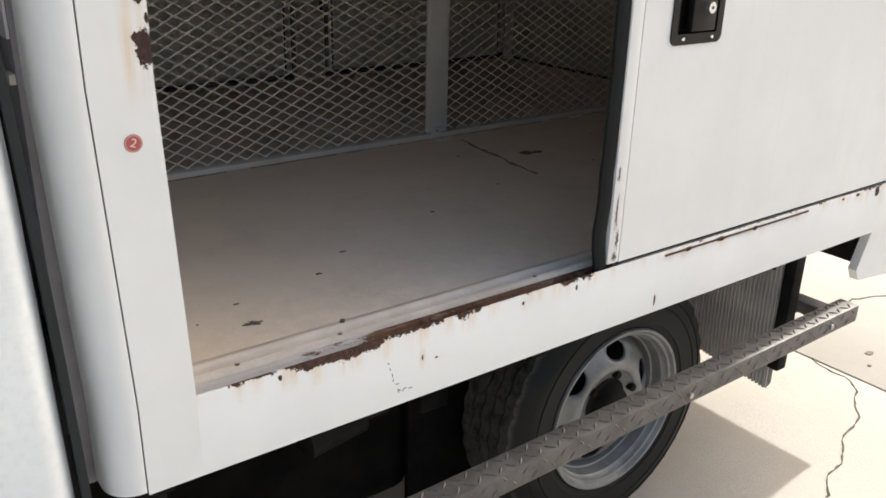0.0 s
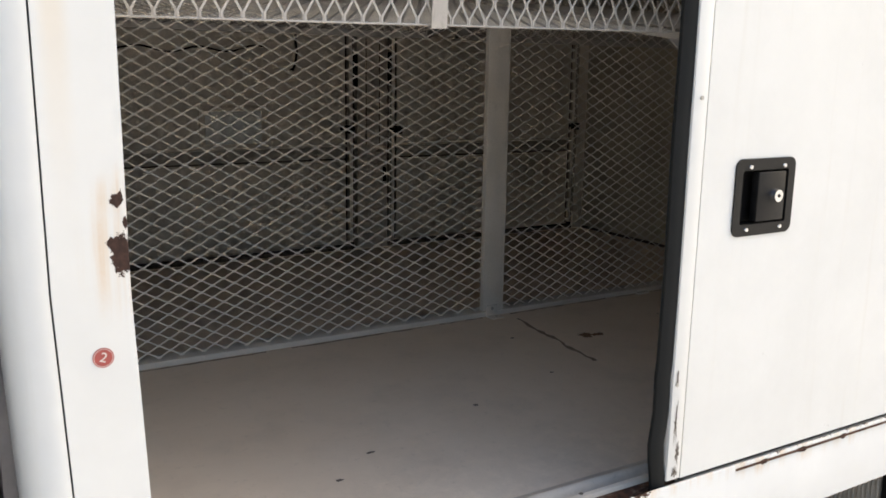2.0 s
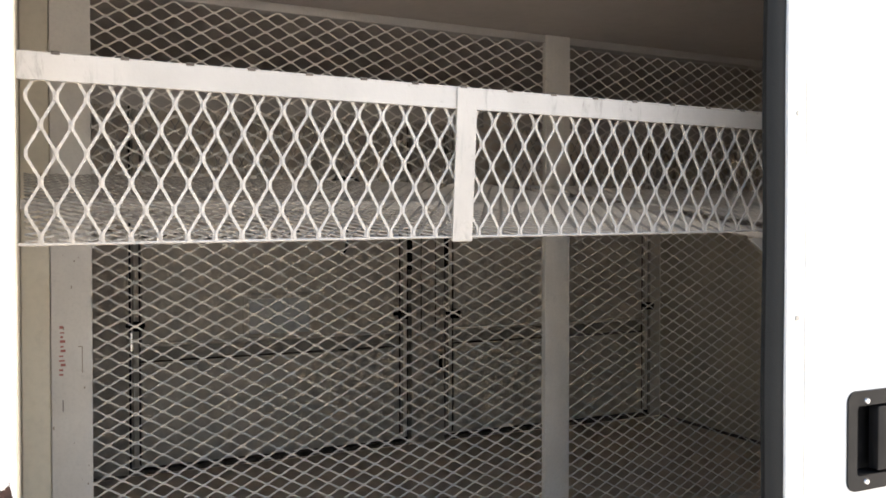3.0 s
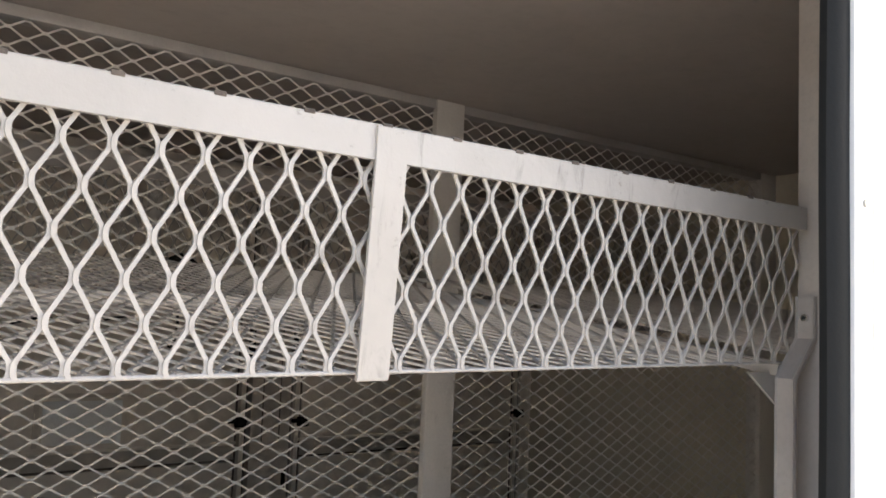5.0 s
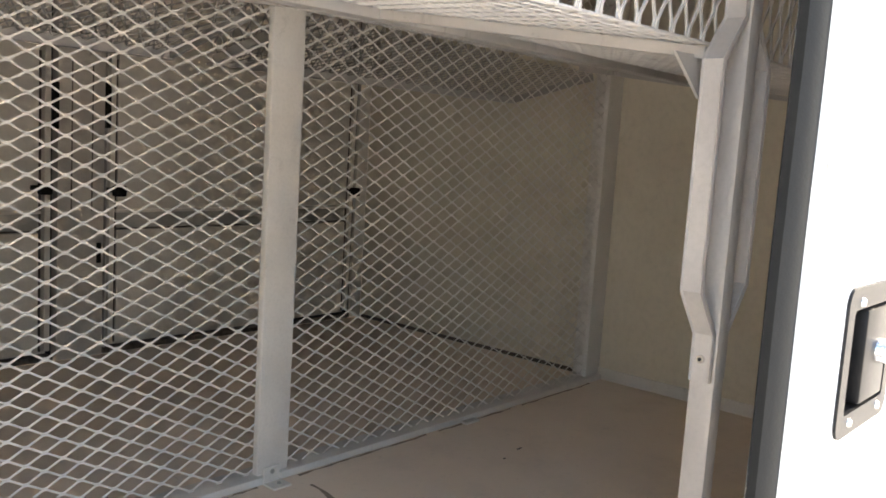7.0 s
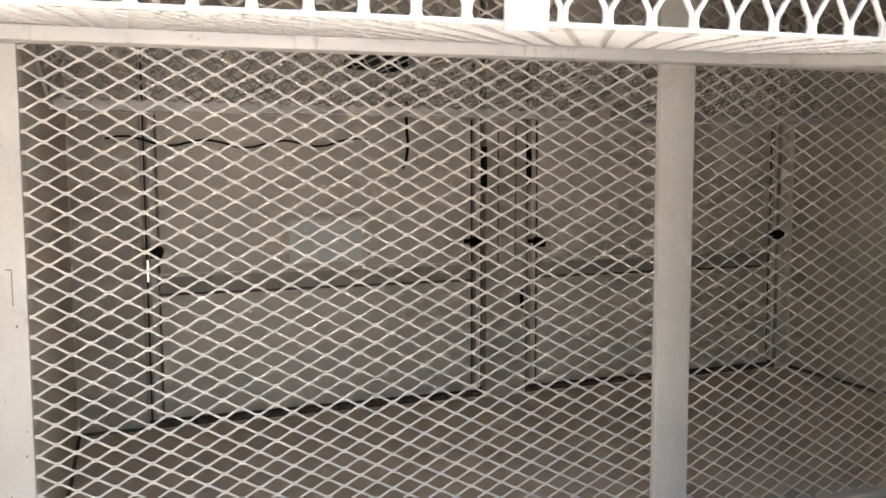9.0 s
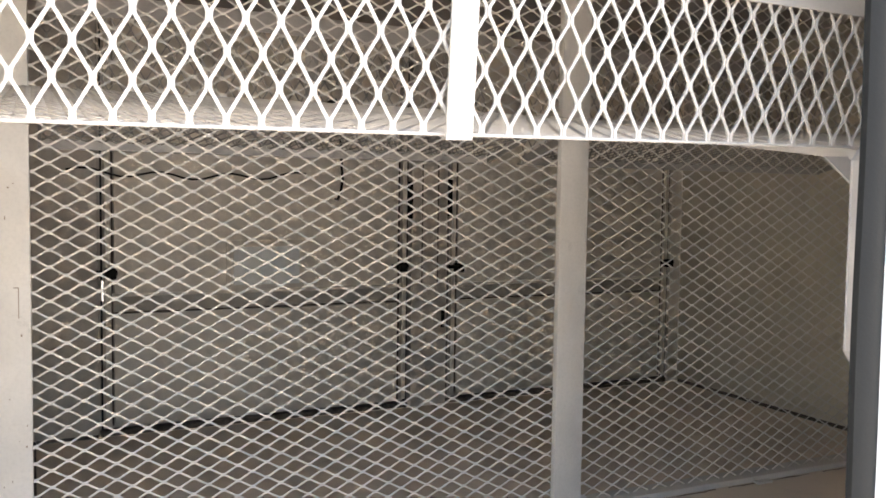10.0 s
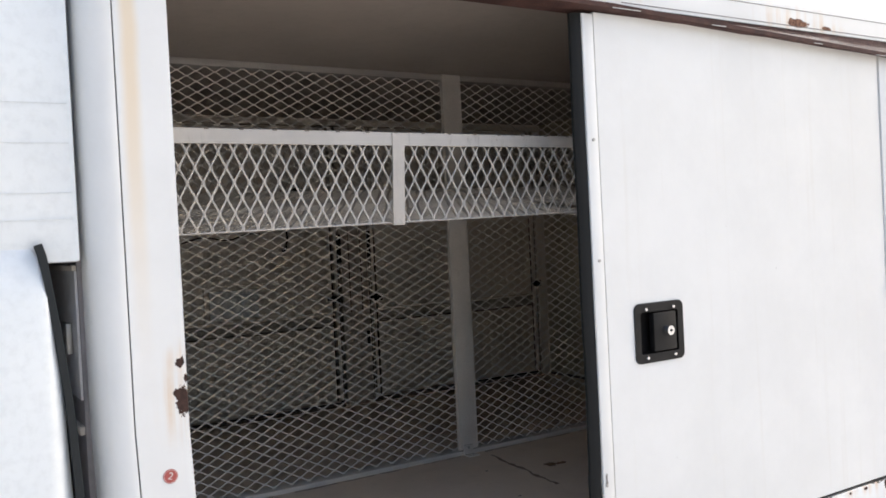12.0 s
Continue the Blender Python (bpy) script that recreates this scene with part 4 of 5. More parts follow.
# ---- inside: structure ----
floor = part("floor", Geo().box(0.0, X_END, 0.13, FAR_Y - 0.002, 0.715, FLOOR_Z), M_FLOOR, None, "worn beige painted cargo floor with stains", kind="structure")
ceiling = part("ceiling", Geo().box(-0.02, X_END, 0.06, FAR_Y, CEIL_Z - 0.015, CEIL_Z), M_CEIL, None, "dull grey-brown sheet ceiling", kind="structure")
part("wall_front", Geo().box(-0.10, 0.012, 0.047, CAGE_Y + 0.03, FLOOR_Z - 0.04, CEIL_Z - 0.016, 0.002), M_LINER, None, "pale cream front bulkhead lining", kind="structure")
part("wall_front_far", Geo().box(-0.118, 0.14, CAGE_Y + 0.075, FAR_Y - 0.01, FLOOR_Z + 0.001, CEIL_Z - 0.017, 0.002), M_LINER, None, "pale grey front bulkhead lining beyond the cage", kind="structure")
part("wall_end", Geo().box(X_END, X_END + 0.05, 0.05, FAR_Y + 0.0298, FLOOR_Z - 0.04, CEIL_Z, 0.002), M_LINER, None, "dull cream end wall of the cargo space", kind="structure")
part("wall_side", Geo().box(1.25, X_END - 0.001, 0.047, 0.058, FLOOR_Z + 0.03, CEIL_Z - 0.016), M_LINER, None, "cream lining behind the sliding door", kind="structure")
part("wall_far", Geo().box(-0.12, X_REAR, FAR_Y + 0.03, FAR_Y + 0.06, SILL_BOTTOM, 2.1245), M_FAR, None, "grey far side wall behind the doors", kind="structure")
part("baseboard", Geo().box(X_END - 0.012, X_END - 0.0005, 0.07, CAGE_Y - 0.002, FLOOR_Z + 0.0005, FLOOR_Z + 0.036, 0.003), M_CAGE, None, "pale skirting strip along the end wall", kind="structure")
part("baseboard", Geo().box(X_END - 0.012, X_END - 0.0005, CAGE_Y + 0.07, FAR_Y - 0.02, FLOOR_Z + 0.0005, FLOOR_Z + 0.012, 0.003), M_CRACK, None, "dark edge along the end wall", kind="structure")
part("baseboard", Geo().box(0.1402, 0.148, CAGE_Y + 0.08, FAR_Y - 0.012, FLOOR_Z + 0.0005, FLOOR_Z + 0.010, 0.002), M_CRACK, None, "dark edge along the front lining", kind="structure")
part("baseboard", Geo().box(0.149, 0.318, FAR_Y - 0.012, FAR_Y - 0.0065, FLOOR_Z + 0.0005, FLOOR_Z + 0.010, 0.001), M_CRACK, None, "dark edge below the jamb", kind="structure")
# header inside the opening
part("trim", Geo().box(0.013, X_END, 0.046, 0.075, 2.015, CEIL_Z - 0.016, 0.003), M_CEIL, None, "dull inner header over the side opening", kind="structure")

# marks on the floor, laid just proud of it
MARKS = [(0.213, 0.213, 0.030, 0.016), (0.417, 0.343, 0.012, 0.007), (0.831, 0.527, 0.010, 0.009), (0.222, 0.302, 0.010, 0.006),
         (0.517, 0.42, 0.016, 0.006), (1.114, 0.615, 0.010, 0.006), (1.192, 0.893, 0.010, 0.007),
         (1.742, 0.884, 0.007, 0.005), (1.82, 0.900, 0.018, 0.005), (1.512, 0.65, 0.010, 0.006), (0.13, 0.26, 0.004, 0.004)]
for k, (x, y, rx, ry) in enumerate(MARKS):
    part("floor_mark", slab(blot(100 + k, x, y, 0.75 * rx, 0.75 * ry, 36, 0.75), FLOOR_Z - 0.002, FLOOR_Z + 0.0008), M_STAIN, floor, "dark stain")
part("floor_seam", ribbon([(1.321, 1.046), (1.310, 0.97), (1.300, 0.90), (1.294, 0.83), (1.282, 0.77), (1.270, 0.63)], 0.0125, FLOOR_Z - 0.002, FLOOR_Z + 0.0006, 7, 0.7), M_SEAM, floor, "worn brown paint seam")
part("floor_seam", ribbon([(1.455, 0.552), (1.50, 0.560), (1.56, 0.554)], 0.008, FLOOR_Z - 0.002, FLOOR_Z + 0.0006, 8, 0.8), M_SEAM, floor, "worn brown paint seam")
for k, (x, y, rx, ry) in enumerate([(1.392, 0.821, 0.026, 0.020), (1.428, 0.806, 0.026, 0.015), (1.388, 0.806, 0.016, 0.016)]):
    part("floor_mark", slab(blot(140 + k, x, y, rx, ry, 40, 0.6), FLOOR_Z - 0.002, FLOOR_Z + 0.0006 + 0.0003 * k), M_BROWN, floor, "brown crusted stain")
for k, (xa, xb) in enumerate([(0.15, 0.55), (0.62, 1.02), (1.08, 1.23), (1.33, 1.72), (1.76, 2.05), (2.1, 2.45)]):
    part("floor_grime", ribbon([(xa + (xb - xa) * i / 6, CAGE_Y - 0.0195 - 0.002 * (i % 2)) for i in range(7)], 0.004, FLOOR_Z - 0.002, FLOOR_Z + 0.0006, 300 + k, 1.0), M_SEAM, floor, "dirt along the foot of the partition")

# ---- far side doors ----


def far_door(name, x0, x1, label, left_seal):
    d = thing(name, label, "door", kind="structure", at=(0, 0, 0))
    y = FAR_Y
    part("upper_panel", Geo().box(x0 + 0.035, x1 - 0.035, y, y + 0.03, 1.200, 2.05, 0.004), M_FAR, d)
    part("lower_panel", Geo().box(x0 + 0.035, x1 - 0.035, y, y + 0.03, 0.80, 1.140, 0.004), M_FAR, d)
    part("mid_rail", Geo().box(x0 + 0.03, x1 - 0.03, y + 0.010, y + 0.03, 1.143, 1.197, 0.002), M_MIDRAIL, d, "recessed grimy mid rail")
    for za, zb in ((1.1405, 1.146), (1.1935, 1.199)):
        part("rail_gap", Geo().box(x0 + 0.03, x1 - 0.03, y + 0.004, y + 0.03, za, zb), M_CRACK, d)
    part("rail_lip", Geo().box(x0 + 0.03, x1 - 0.03, y - 0.004, y + 0.012, 1.193, 1.203, 0.002), M_FAR, d)
    for a in (x0, x1 - 0.030):
        part("stile", Geo().box(a + 0.009, a + 0.026, y - 0.004, y + 0.03, 0.80, 2.05, 0.003), M_FAR, d)
    for a, seal in ((x0 - 0.006, left_seal), (x1 - 0.008, M_BLACK)):
        part("door_seal", Geo().box(a + 0.0050, a + 0.0090, y - 0.001, y + 0.03, 0.765, 2.05, 0.002), seal, d, "dark rubber door seal")
    for a in (x0 + 0.0275, x1 - 0.0345):
        part("panel_gap", Geo().box(a + 0.003, a + 0.0055, y + 0.001, y + 0.03, 0.80, 1.64), M_CRACK, d)
    part("bottom_seal", Geo().box(x0 - 0.006, x1 + 0.006, y - 0.006, y + 0.03, FLOOR_Z + 0.001, 0.788, 0.006), M_STAIN, d, "grimy dark bottom seal")
    return d


def latch_block(d, x, z):
    g = Geo().box(x - 0.017, x + 0.017, FAR_Y - 0.030, FAR_Y - 0.003, z - 0.016, z + 0.016, 0.005)
    g.rod((x - 0.040, FAR_Y - 0.020, z + 0.004), (x + 0.02, FAR_Y - 0.020, z + 0.004), 0.007, 12)
    part("latch", g, M_CHASSIS, d, "black latch block")


d2 = far_door("door_2", 0.330, 1.322, "dull grey far side door, closed, with black seals", M_BLACK)
d3 = far_door("door_3", 1.482, 2.465, "dull grey far side door, closed, with black seals", M_MIDRAIL)
for d, x, z in ((d2, 0.354, 1.264), (d2, 1.297, 1.264), (d3, 1.515, 1.258), (d3, 2.457, 1.255)):
    latch_block(d, x, z)
# Chrome rod added to carry a glint beside the latch.
part("glint_pin", Geo().rod((0.332, FAR_Y - 0.014, 1.184), (0.332, FAR_Y - 0.014, 1.244), 0.006, 10), M_CHROME, d2, "chrome pin added for a glint beside the latch")
part("hinge", Geo().box(1.322, 1.338, FAR_Y - 0.012, FAR_Y + 0.01, 1.43, 1.56, 0.004), M_CHASSIS, d2, "black hinge")
part("hinge", Geo().box(1.474, 1.490, FAR_Y - 0.012, FAR_Y + 0.01, 1.44, 1.57, 0.004), M_CHASSIS, d3, "black hinge")
part("stay", Geo().box(1.449, 1.462, FAR_Y - 0.016, FAR_Y - 0.0095, 1.047, 1.107, 0.002), M_CHASSIS, d3, "black stay")
part("pillar", Geo().box(1.334, 1.472, FAR_Y - 0.010, FAR_Y + 0.03, FLOOR_Z + 0.001, 2.05, 0.006), M_TRACK, None, "pale grey pillar between the far doors", kind="structure")
for x in (1.372, 1.432):
    part("pillar_groove", Geo().box(x, x + 0.003, FAR_Y - 0.0115, FAR_Y - 0.009, 1.20, 1.62), M_CRACK, bpy.data.objects["pillar"])
part("far_jamb", Geo().box(0.142, 0.322, FAR_Y - 0.006, FAR_Y + 0.03, FLOOR_Z + 0.001, 2.05, 0.006), M_TRACK, None, "pale grey jamb beside the far door", kind="structure")
part("far_jamb", Geo().box(2.473, X_END - 0.001, FAR_Y - 0.006, FAR_Y + 0.03, FLOOR_Z + 0.001, 2.05, 0.006), M_FAR, None, "dull grey jamb beside the far door", kind="structure")
part("far_header", Geo().box(0.0, X_END, FAR_Y - 0.004, FAR_Y + 0.028, 2.052, CEIL_Z - 0.0165, 0.003), M_FAR, None, "grey header over the far doors", kind="structure")
sheet = part("paper_sheet", Geo().box(0.722, 0.937, FAR_Y - 0.004, FAR_Y, 1.218, 1.340, 0.001), M_PAPER, None, "pale square sheet stuck on the far door")
tagged(sheet, category="paper")
frame_marks = Geo()
frame_marks.box(0.700, 0.713, FAR_Y - 0.003, FAR_Y, 1.213, 1.350)
frame_marks.box(0.700, 0.957, FAR_Y - 0.003, FAR_Y, 1.350, 1.361)
part("tape_edge", frame_marks, M_TRACK, sheet, "dark tape edge")
wire = [(0.235 + 0.72 * i / 24, FAR_Y - 0.012, 1.572 + 0.010 * math.sin(i * 0.9) - 0.012 * math.sin(i / 24 * math.pi)) for i in range(25)]
circle = [(0.0035 * math.cos(a), 0.0035 * math.sin(a)) for a in (0, 1.05, 2.1, 3.14, 4.19, 5.24)]
tagged(part("cable", Geo().sweep(wire, circle), M_CHASSIS, None, "thin black cable along the far door"), category="cable")
hook = [(1.074, FAR_Y - 0.010, 1.69), (1.076, FAR_Y - 0.012, 1.60), (1.080, FAR_Y - 0.012, 1.56), (1.072, FAR_Y - 0.014, 1.515), (1.060, FAR_Y - 0.016, 1.492), (1.052, FAR_Y - 0.016, 1.497)]
tagged(part("hanging_wire", Geo().sweep(hook, [(1.3 * a, 1.3 * b) for a, b in circle], (1, 0, 0)), M_CHASSIS, None, "black wire end hanging down the far door"), category="cable")

# ---- the cage partition ----
cage = thing("mesh_partition", "white expanded-metal cage partition across the cargo space", "partition")
PX0, PX1, PX2 = 0.066, 1.240, 2.45
CB = CAGE_Y + 0.045
part("bottom_rail", Geo().box(PX0, X_END - 0.001, CAGE_Y - 0.016, CB, FLOOR_Z + 0.0005, FLOOR_Z + 0.016, 0.003), M_CAGE, cage, "white angle rail on the floor")
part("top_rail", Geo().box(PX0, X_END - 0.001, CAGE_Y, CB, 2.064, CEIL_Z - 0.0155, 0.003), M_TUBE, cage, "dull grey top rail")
part("filler_strip", Geo().box(0.013, 0.0655, CAGE_Y + 0.006, CB + 0.025, FLOOR_Z + 0.0005, CEIL_Z - 0.0155, 0.002), M_LINER, cage, "cream filler strip beside the post")
part("end_post", Geo().box(0.066, 0.144, CAGE_Y - 0.002, CB + 0.025, FLOOR_Z + 0.0005, CEIL_Z - 0.0155, 0.004), M_CAGE, cage, "white flat post with pen marks")
part("middle_post", Geo().box(PX1, PX1 + 0.076, CAGE_Y - 0.004, CAGE_Y + 0.014, FLOOR_Z + 0.0005, CEIL_Z - 0.0155, 0.004), M_CAGE, cage, "white scuffed square post")
part("end_post", Geo().box(PX2, X_END - 0.0008, CAGE_Y - 0.002, CB, FLOOR_Z + 0.0005, CEIL_Z - 0.0155, 0.004), M_CAGE, cage)
raw_part("expanded_metal", expanded((0.120, CAGE_Y + 0.012, 0.7706), (1, 0, 0), (0, 0, 1), PX1 - 0.095, 1.295, 0.05455, 0.0308, phase=0.00055, flip=-1, pull=(0.0716, 0.0, 0.054)), M_CAGE, cage, "white diamond expanded-metal sheet", "stuff")
raw_part("expanded_metal", expanded((PX1 + 0.02, CAGE_Y + 0.012, 0.765), (1, 0, 0), (0, 0, 1), PX2 - PX1 - 0.014, 1.30, 0.0580, 0.0308, 0.0034, phase=0.045), M_CAGE, cage, "white diamond expanded-metal sheet", "stuff")
foot = Geo().box(PX1 + 0.004, PX1 + 0.042, CAGE_Y - 0.0205, CAGE_Y - 0.0165, FLOOR_Z + 0.002, FLOOR_Z + 0.036, 0.001)
foot.box(PX1 + 0.004, PX1 + 0.047, CAGE_Y - 0.054, CAGE_Y - 0.017, FLOOR_Z + 0.0005, FLOOR_Z + 0.0045, 0.001)
part("foot_bracket", foot, M_CAGE, cage, "small angle foot bracket")
for z in (FLOOR_Z + 0.026,):
    part("bracket_bolt", Geo().rod((PX1 + 0.023, CAGE_Y - 0.0205, z), (PX1 + 0.023, CAGE_Y - 0.023, z), 0.005, 6), M_STEEL, cage)
part("bracket_bolt", Geo().rod((PX1 + 0.028, CAGE_Y - 0.038, FLOOR_Z + 0.0045), (PX1 + 0.028, CAGE_Y - 0.038, FLOOR_Z + 0.007), 0.005, 6), M_STEEL, cage)
lugs = Geo().box(1.85, 1.90, CAGE_Y - 0.036, CAGE_Y - 0.0165, FLOOR_Z + 0.0005, FLOOR_Z + 0.006, 0.001)
part("floor_lug", lugs, M_CAGE, cage)
ink = Geo()
ri = random.Random(4)
for k in range(11):
    z = 1.280 + 0.0095 * k
    ink.box(0.080 + ri.uniform(0, 0.004), 0.088 + ri.uniform(0, 0.006), CAGE_Y - 0.0032, CAGE_Y - 0.0019, z, z + ri.uniform(0.002, 0.006))
part("pen_mark", ink, M_INK, cage, "faded red marker bars")
part("pencil_mark", Geo().box(0.1235, 0.1250, CAGE_Y - 0.0026, CAGE_Y - 0.0019, 1.283, 1.336).box(0.1165, 0.1250, CAGE_Y - 0.0026, CAGE_Y - 0.0019, 1.3362, 1.338), M_SEAM, cage, "thin grey pencil line")
part("pencil_mark", Geo().box(0.0868, 0.0885, CAGE_Y - 0.0026, CAGE_Y - 0.0019, 1.207, 1.230), M_CRACK, cage, "short dark dash")
dabs = Geo()
for k in range(16):
    z, x = ri.uniform(0.85, 1.55), ri.uniform(0.066, 0.135)
    dabs.box(x, x + ri.uniform(0.001, 0.003), CAGE_Y - 0.0030, CAGE_Y - 0.0019, z, z + ri.uniform(0.001, 0.007))
part("scuff", dabs, M_SEAM, cage, "dark scuffs on the post")

# ---- baskets ----
BY0, BZ0, BZ1 = 0.176, 1.562, 1.747      # front face, bottom, rail top
BACK_Z = 1.690


def basket(x0, x1, straps, bar_from, label, first=0.0036, drawn=(0.0, 0.0, 0.0)):
    b = thing("mesh_basket_shelf", label, "shelf", "expanded-metal basket shelves")

    def fit(geo):
        geo.v = [(x, y, z + 0.0155 * (min(x, 1.07) - 0.47) * max(0.0, min(1.0, (BZ1 - z) / (BZ1 - BZ0)))) for x, y, z in geo.v]
        return geo

    lean = Vector((0, -0.016, BZ1 - BZ0)).normalized()
    raw_part("front_mesh", fit(expanded((x0 + first, BY0, BZ0), lean, (1, 0, 0), BZ1 - BZ0 - 0.006, x1 - x0 - first, 0.0548, 0.0302, 0.0035, 0.0020, 0.0475, 1, drawn)), M_BASKET, b, "white diamond mesh front", "stuff")
    slope = Vector((0, CAGE_Y + 0.004 - BY0, BACK_Z - BZ0))
    raw_part("floor_mesh", fit(expanded((x0 + first, BY0, BZ0), slope, (1, 0, 0), slope.length, x1 - x0 - first, 0.0548, 0.0302, 0.0033, 0.0018, 0.0073, 1, drawn)), M_BASKET, b, "white diamond mesh floor sloping up to the back", "stuff")
    part("bottom_wire", fit(Geo().rod((x0, BY0, BZ0 + 0.001), (x1, BY0, BZ0 + 0.001), 0.0016, 8)), M_BASKET, b)
    yr = BY0 - 0.021
    part("front_rail", fit(Geo().extrude_x([(yr, BZ1 - 0.027), (yr, BZ1 - 0.001), (yr + 0.001, BZ1), (BY0 + 0.006, BZ1), (BY0 + 0.006, BZ1 - 0.003), (yr + 0.0055, BZ1 - 0.003), (yr + 0.0055, BZ1 - 0.027)], x0, x1)), M_BASKET, b, "white chipped angle rail")
    for i in range(int((x1 - x0 - 0.03) / 0.0652)):
        x = x0 + 0.0305 + i * 0.0652
        part("weld_tip", fit(Geo().box(x, x + 0.0085, BY0 - 0.0216, BY0 - 0.008, BZ1 - 0.0022, BZ1 + 0.0012, 0.0005)), M_CRACK, b)
    for sx in straps:
        sw = Geo()
        p = [(sx, BY0 - 0.0225, BZ1 - 0.002), (sx, BY0 - 0.0215, BZ1 - 0.030), (sx, BY0 - 0.009, BZ0 - 0.002), (sx, BY0 - 0.008, BZ0 - 0.004)]
        sw.sweep(p, [(-0.0135, -0.0015), (0.0135, -0.0015), (0.0135, 0.0015), (-0.0135, 0.0015)], (0, -1, 0))
        part("strap", fit(sw), M_BASKET, b, "white scuffed flat strap")
    k = (0.645 - BY0) / (CAGE_Y - BY0)
    zb = BZ0 + k * (BACK_Z - BZ0)
    part("cross_bar", fit(Geo().box(bar_from, x1, 0.640, 0.668, 1.609, zb - 0.002, 0.002)), M_BASKET, b, "white angle bar under the shelf")
    part("side_bar", fit(Geo().sweep([(x1 - 0.010, BY0 + 0.002, BZ0 - 0.008), (x1 - 0.010, CAGE_Y - 0.001, BACK_Z - 0.008)], [(-0.010, -0.006), (0.010, -0.006), (0.010, 0.006), (-0.010, 0.006)])), M_BASKET, b)
    gx, gz, gy = x1 - 0.060, BZ0 - 0.010, BY0 + 0.012
    part("gusset", fit(Geo().add([(gx, gy, gz), (x1, gy, gz), (x1, gy, gz - 0.042), (gx, gy + 0.003, gz), (x1, gy + 0.003, gz), (x1, gy + 0.003, gz - 0.042)],
                                 [(0, 1, 2), (3, 5, 4), (0, 3, 4, 1), (1, 4, 5, 2), (2, 5, 3, 0)])), M_BASKET, b, "white corner gusset")
    return b


basket(0.013, 1.068, (0.5075,), 0.013, "white chipped expanded-metal basket shelf in the open doorway", first=0.0085, drawn=(0.0, 0.06, 0.455))
basket(1.150, 2.30, (1.75,), 1.0685, "white expanded-metal basket shelf behind the sliding door")

FY, FZ0, FZ1 = 1.45, 1.596, 1.925        # shelves beyond the cage: front face, bottom, rail top


def far_shelf(x0, x1, straps):
    b = thing("mesh_basket_shelf", "deep expanded-metal basket shelf beyond the cage, toned darker for shade", "shelf", "expanded-metal basket shelves")
    raw_part("front_mesh", expanded((x0 + 0.004, FY, FZ0 + 0.01), (0, 0, 1), (1, 0, 0), FZ1 - FZ0 - 0.03, x1 - x0 - 0.008, 0.0548, 0.0302, 0.0033, 0.0018, 0.02), M_SHADE, b, "diamond mesh front in shade-darkened paint", "stuff")
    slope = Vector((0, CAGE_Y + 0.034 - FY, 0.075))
    raw_part("floor_mesh", expanded((x0 + 0.004, FY, FZ0 + 0.016), slope, (1, 0, 0), slope.length, x1 - x0 - 0.008, 0.0548, 0.0302, 0.0033, 0.0018), M_SHADE, b, "diamond mesh floor in shade-darkened paint", "stuff")
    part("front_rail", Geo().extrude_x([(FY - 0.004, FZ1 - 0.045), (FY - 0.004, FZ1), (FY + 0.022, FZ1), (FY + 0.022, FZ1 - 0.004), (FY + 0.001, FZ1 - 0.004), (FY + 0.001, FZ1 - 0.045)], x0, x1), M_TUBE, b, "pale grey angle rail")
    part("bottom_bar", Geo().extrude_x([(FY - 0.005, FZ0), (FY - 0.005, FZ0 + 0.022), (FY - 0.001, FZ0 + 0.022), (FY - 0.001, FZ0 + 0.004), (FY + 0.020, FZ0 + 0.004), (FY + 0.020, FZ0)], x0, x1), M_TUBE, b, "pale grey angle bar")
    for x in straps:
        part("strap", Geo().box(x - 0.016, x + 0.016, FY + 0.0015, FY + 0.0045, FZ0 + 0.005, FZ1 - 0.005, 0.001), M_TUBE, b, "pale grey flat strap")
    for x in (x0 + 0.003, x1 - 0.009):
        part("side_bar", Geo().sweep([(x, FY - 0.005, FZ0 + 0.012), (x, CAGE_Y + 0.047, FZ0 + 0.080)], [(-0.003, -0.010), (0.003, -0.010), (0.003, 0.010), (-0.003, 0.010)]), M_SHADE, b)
    return b


far_shelf(0.160, 1.236, (0.752,))
far_shelf(1.330, 2.44, (1.90,))

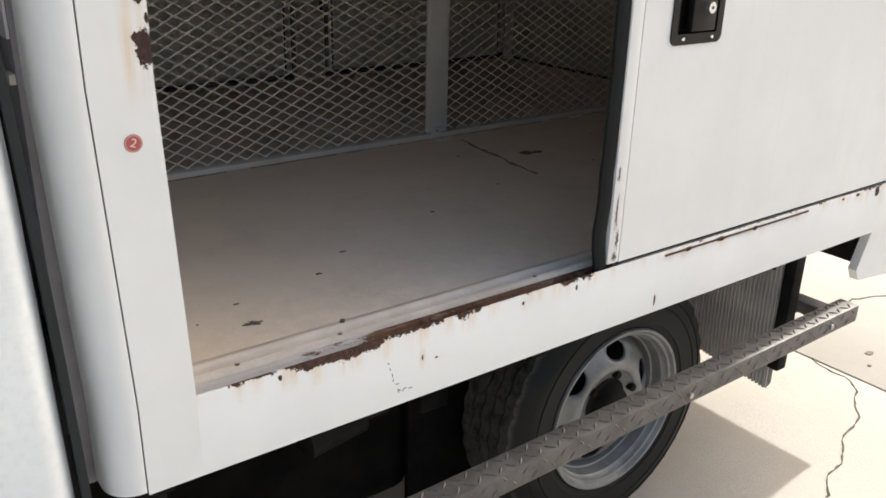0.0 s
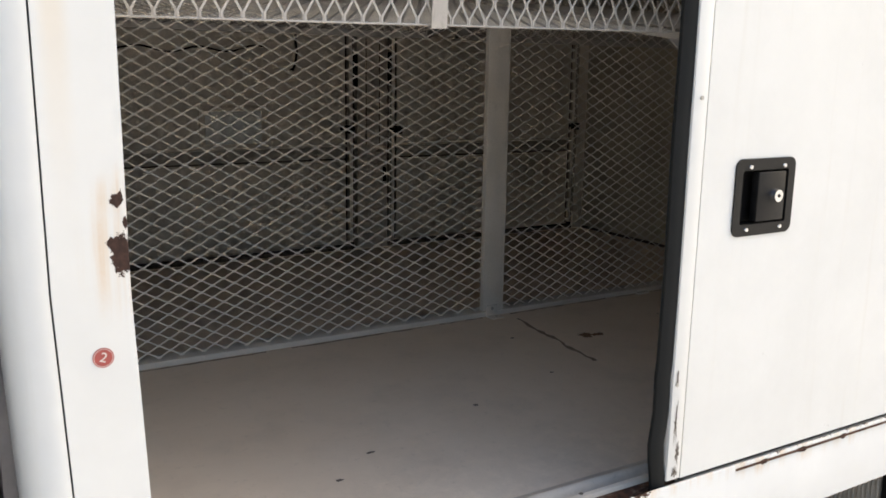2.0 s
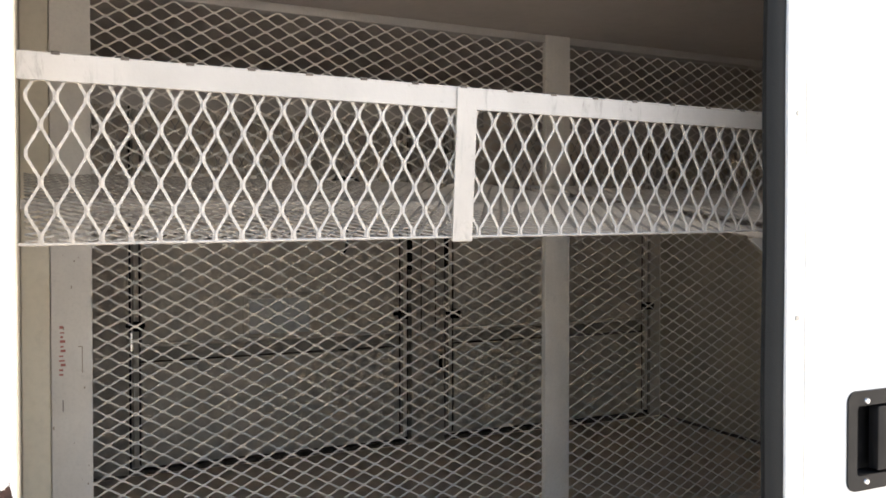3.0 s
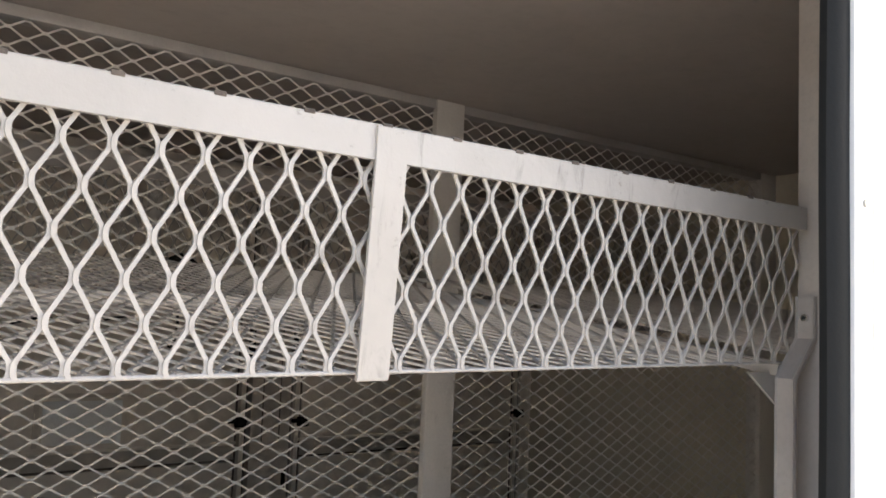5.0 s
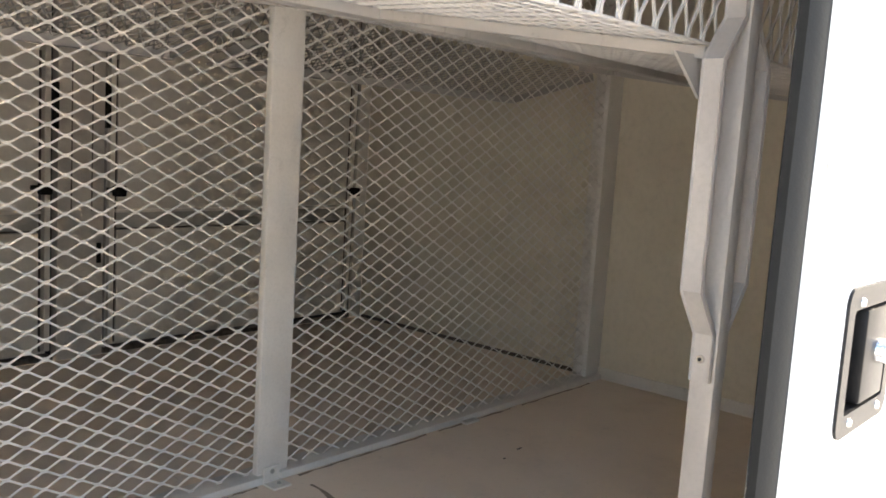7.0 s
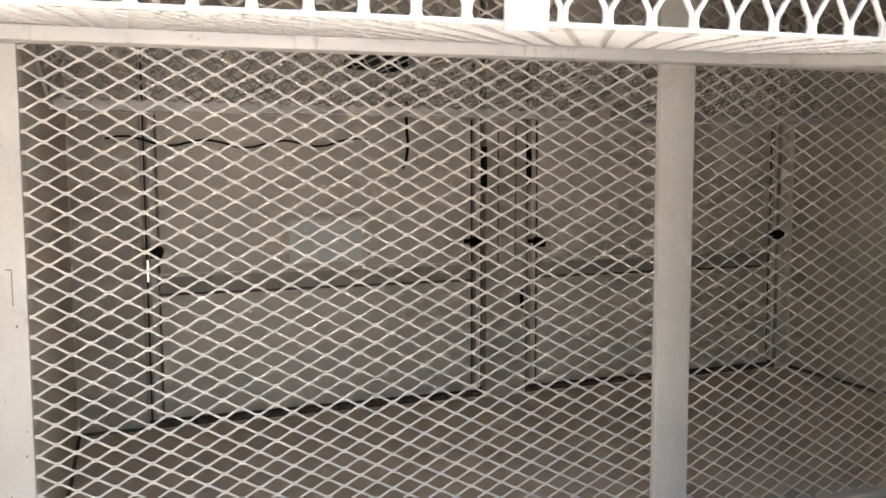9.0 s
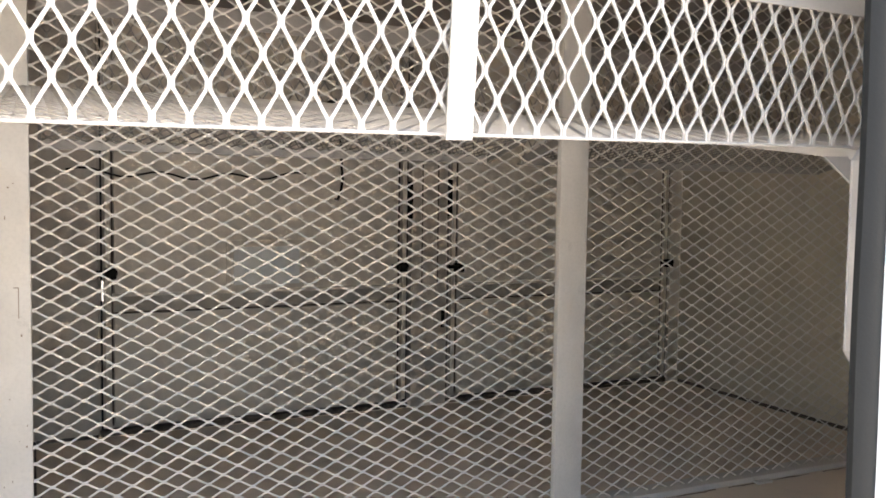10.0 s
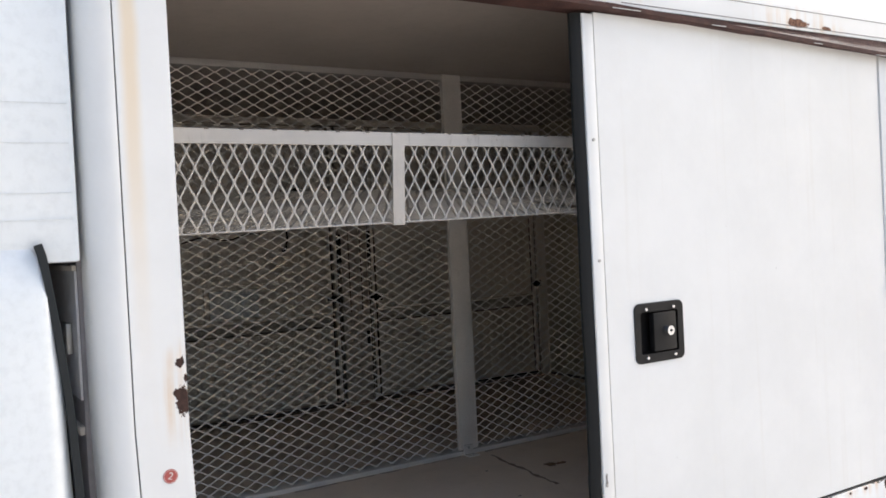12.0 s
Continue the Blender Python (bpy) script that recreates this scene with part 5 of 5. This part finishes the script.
# dark crumpled cloth left on the shelf beyond the cage
lump = bmesh.new()
bmesh.ops.create_icosphere(lump, subdivisions=4, radius=1.0)
for q in lump.verts:
    a, c, d = q.co
    r = 1 + 0.16 * math.sin(5 * a + 3 * d) + 0.12 * math.sin(9 * c - 4 * a) + 0.06 * math.sin(17 * a + 13 * d)
    q.co = Vector((0.055 * a * r, 0.035 * c * r, 0.024 * max(-0.55, d * r * (1 + 0.35 * math.sin(4 * a)))))
rag = part("crumpled_rag", Geo().take(lump), M_CHASSIS, None, "dark crumpled rag with bright buckles on the far shelf", 60)
rag.matrix_basis = pose(0.725, 1.235, 1.6815, -13, 0, 8)
tagged(rag, category="cloth")
for x, y, z in ((-0.060, -0.024, 0.010), (-0.036, -0.036, 0.006)):
    part("buckle", Geo().box(x - 0.004, x + 0.004, y - 0.010, y + 0.004, z - 0.004, z + 0.004, 0.001), M_CHROME, rag, "small bright buckle")

# ---- uprights with grab bars ----


def grab_bar(parent, x, y, z0, z1, out, face):
    """A flat bar bolted at both ends and set off in the middle."""
    s = 1 if face > 0 else -1
    p = [(0, z1 + 0.024), (0, z1 - 0.024), (out, z1 - 0.068), (out, (z0 + z1) / 2), (out, z0 + 0.075), (0, z0 + 0.027), (0, z0 - 0.024)]
    fine = []
    for (a, za), (b, zb) in zip(p, p[1:]):
        fine += [(a + (b - a) * i / 5, za + (zb - za) * i / 5) for i in range(5)]
    fine.append(p[-1])
    path = [(x - s * (0.003 + a), y, z) for a, z in fine]
    bar = part("grab_bar", Geo().sweep(path, [(-0.002, -0.009), (-0.004, -0.011), (-0.002, -0.012), (0.002, -0.012), (0.004, -0.011), (0.002, -0.009), (0.002, 0.009), (0.004, 0.011), (0.002, 0.012), (-0.002, 0.012), (-0.004, 0.011), (-0.002, 0.009)], (0, 1, 0)), M_TUBE, parent, "pale grey bolted grab bar", 20)
    for z in (z0, z1):
        part("bolt", Geo().rod((x - s * 0.004, y, z), (x - s * 0.0085, y, z), 0.0048, 12, 0.004), M_CHROME, bar, "bright socket screw")
        part("socket", Geo().rod((x - s * 0.008, y, z), (x - s * 0.0092, y, z), 0.0022, 6), M_BLACK, bar)


up = thing("upright_post", "pale grey steel upright with bolted grab bars at the basket end", "post")
part("tube", Geo().box(1.080, 1.106, 0.146, 0.175, FLOOR_Z + 0.0005, CEIL_Z - 0.0155, 0.006), M_TUBE, up)
grab_bar(up, 1.080, 0.161, 1.252, 1.623, 0.040, 1)
grab_bar(up, 1.106, 0.161, 1.252, 1.623, 0.040, -1)
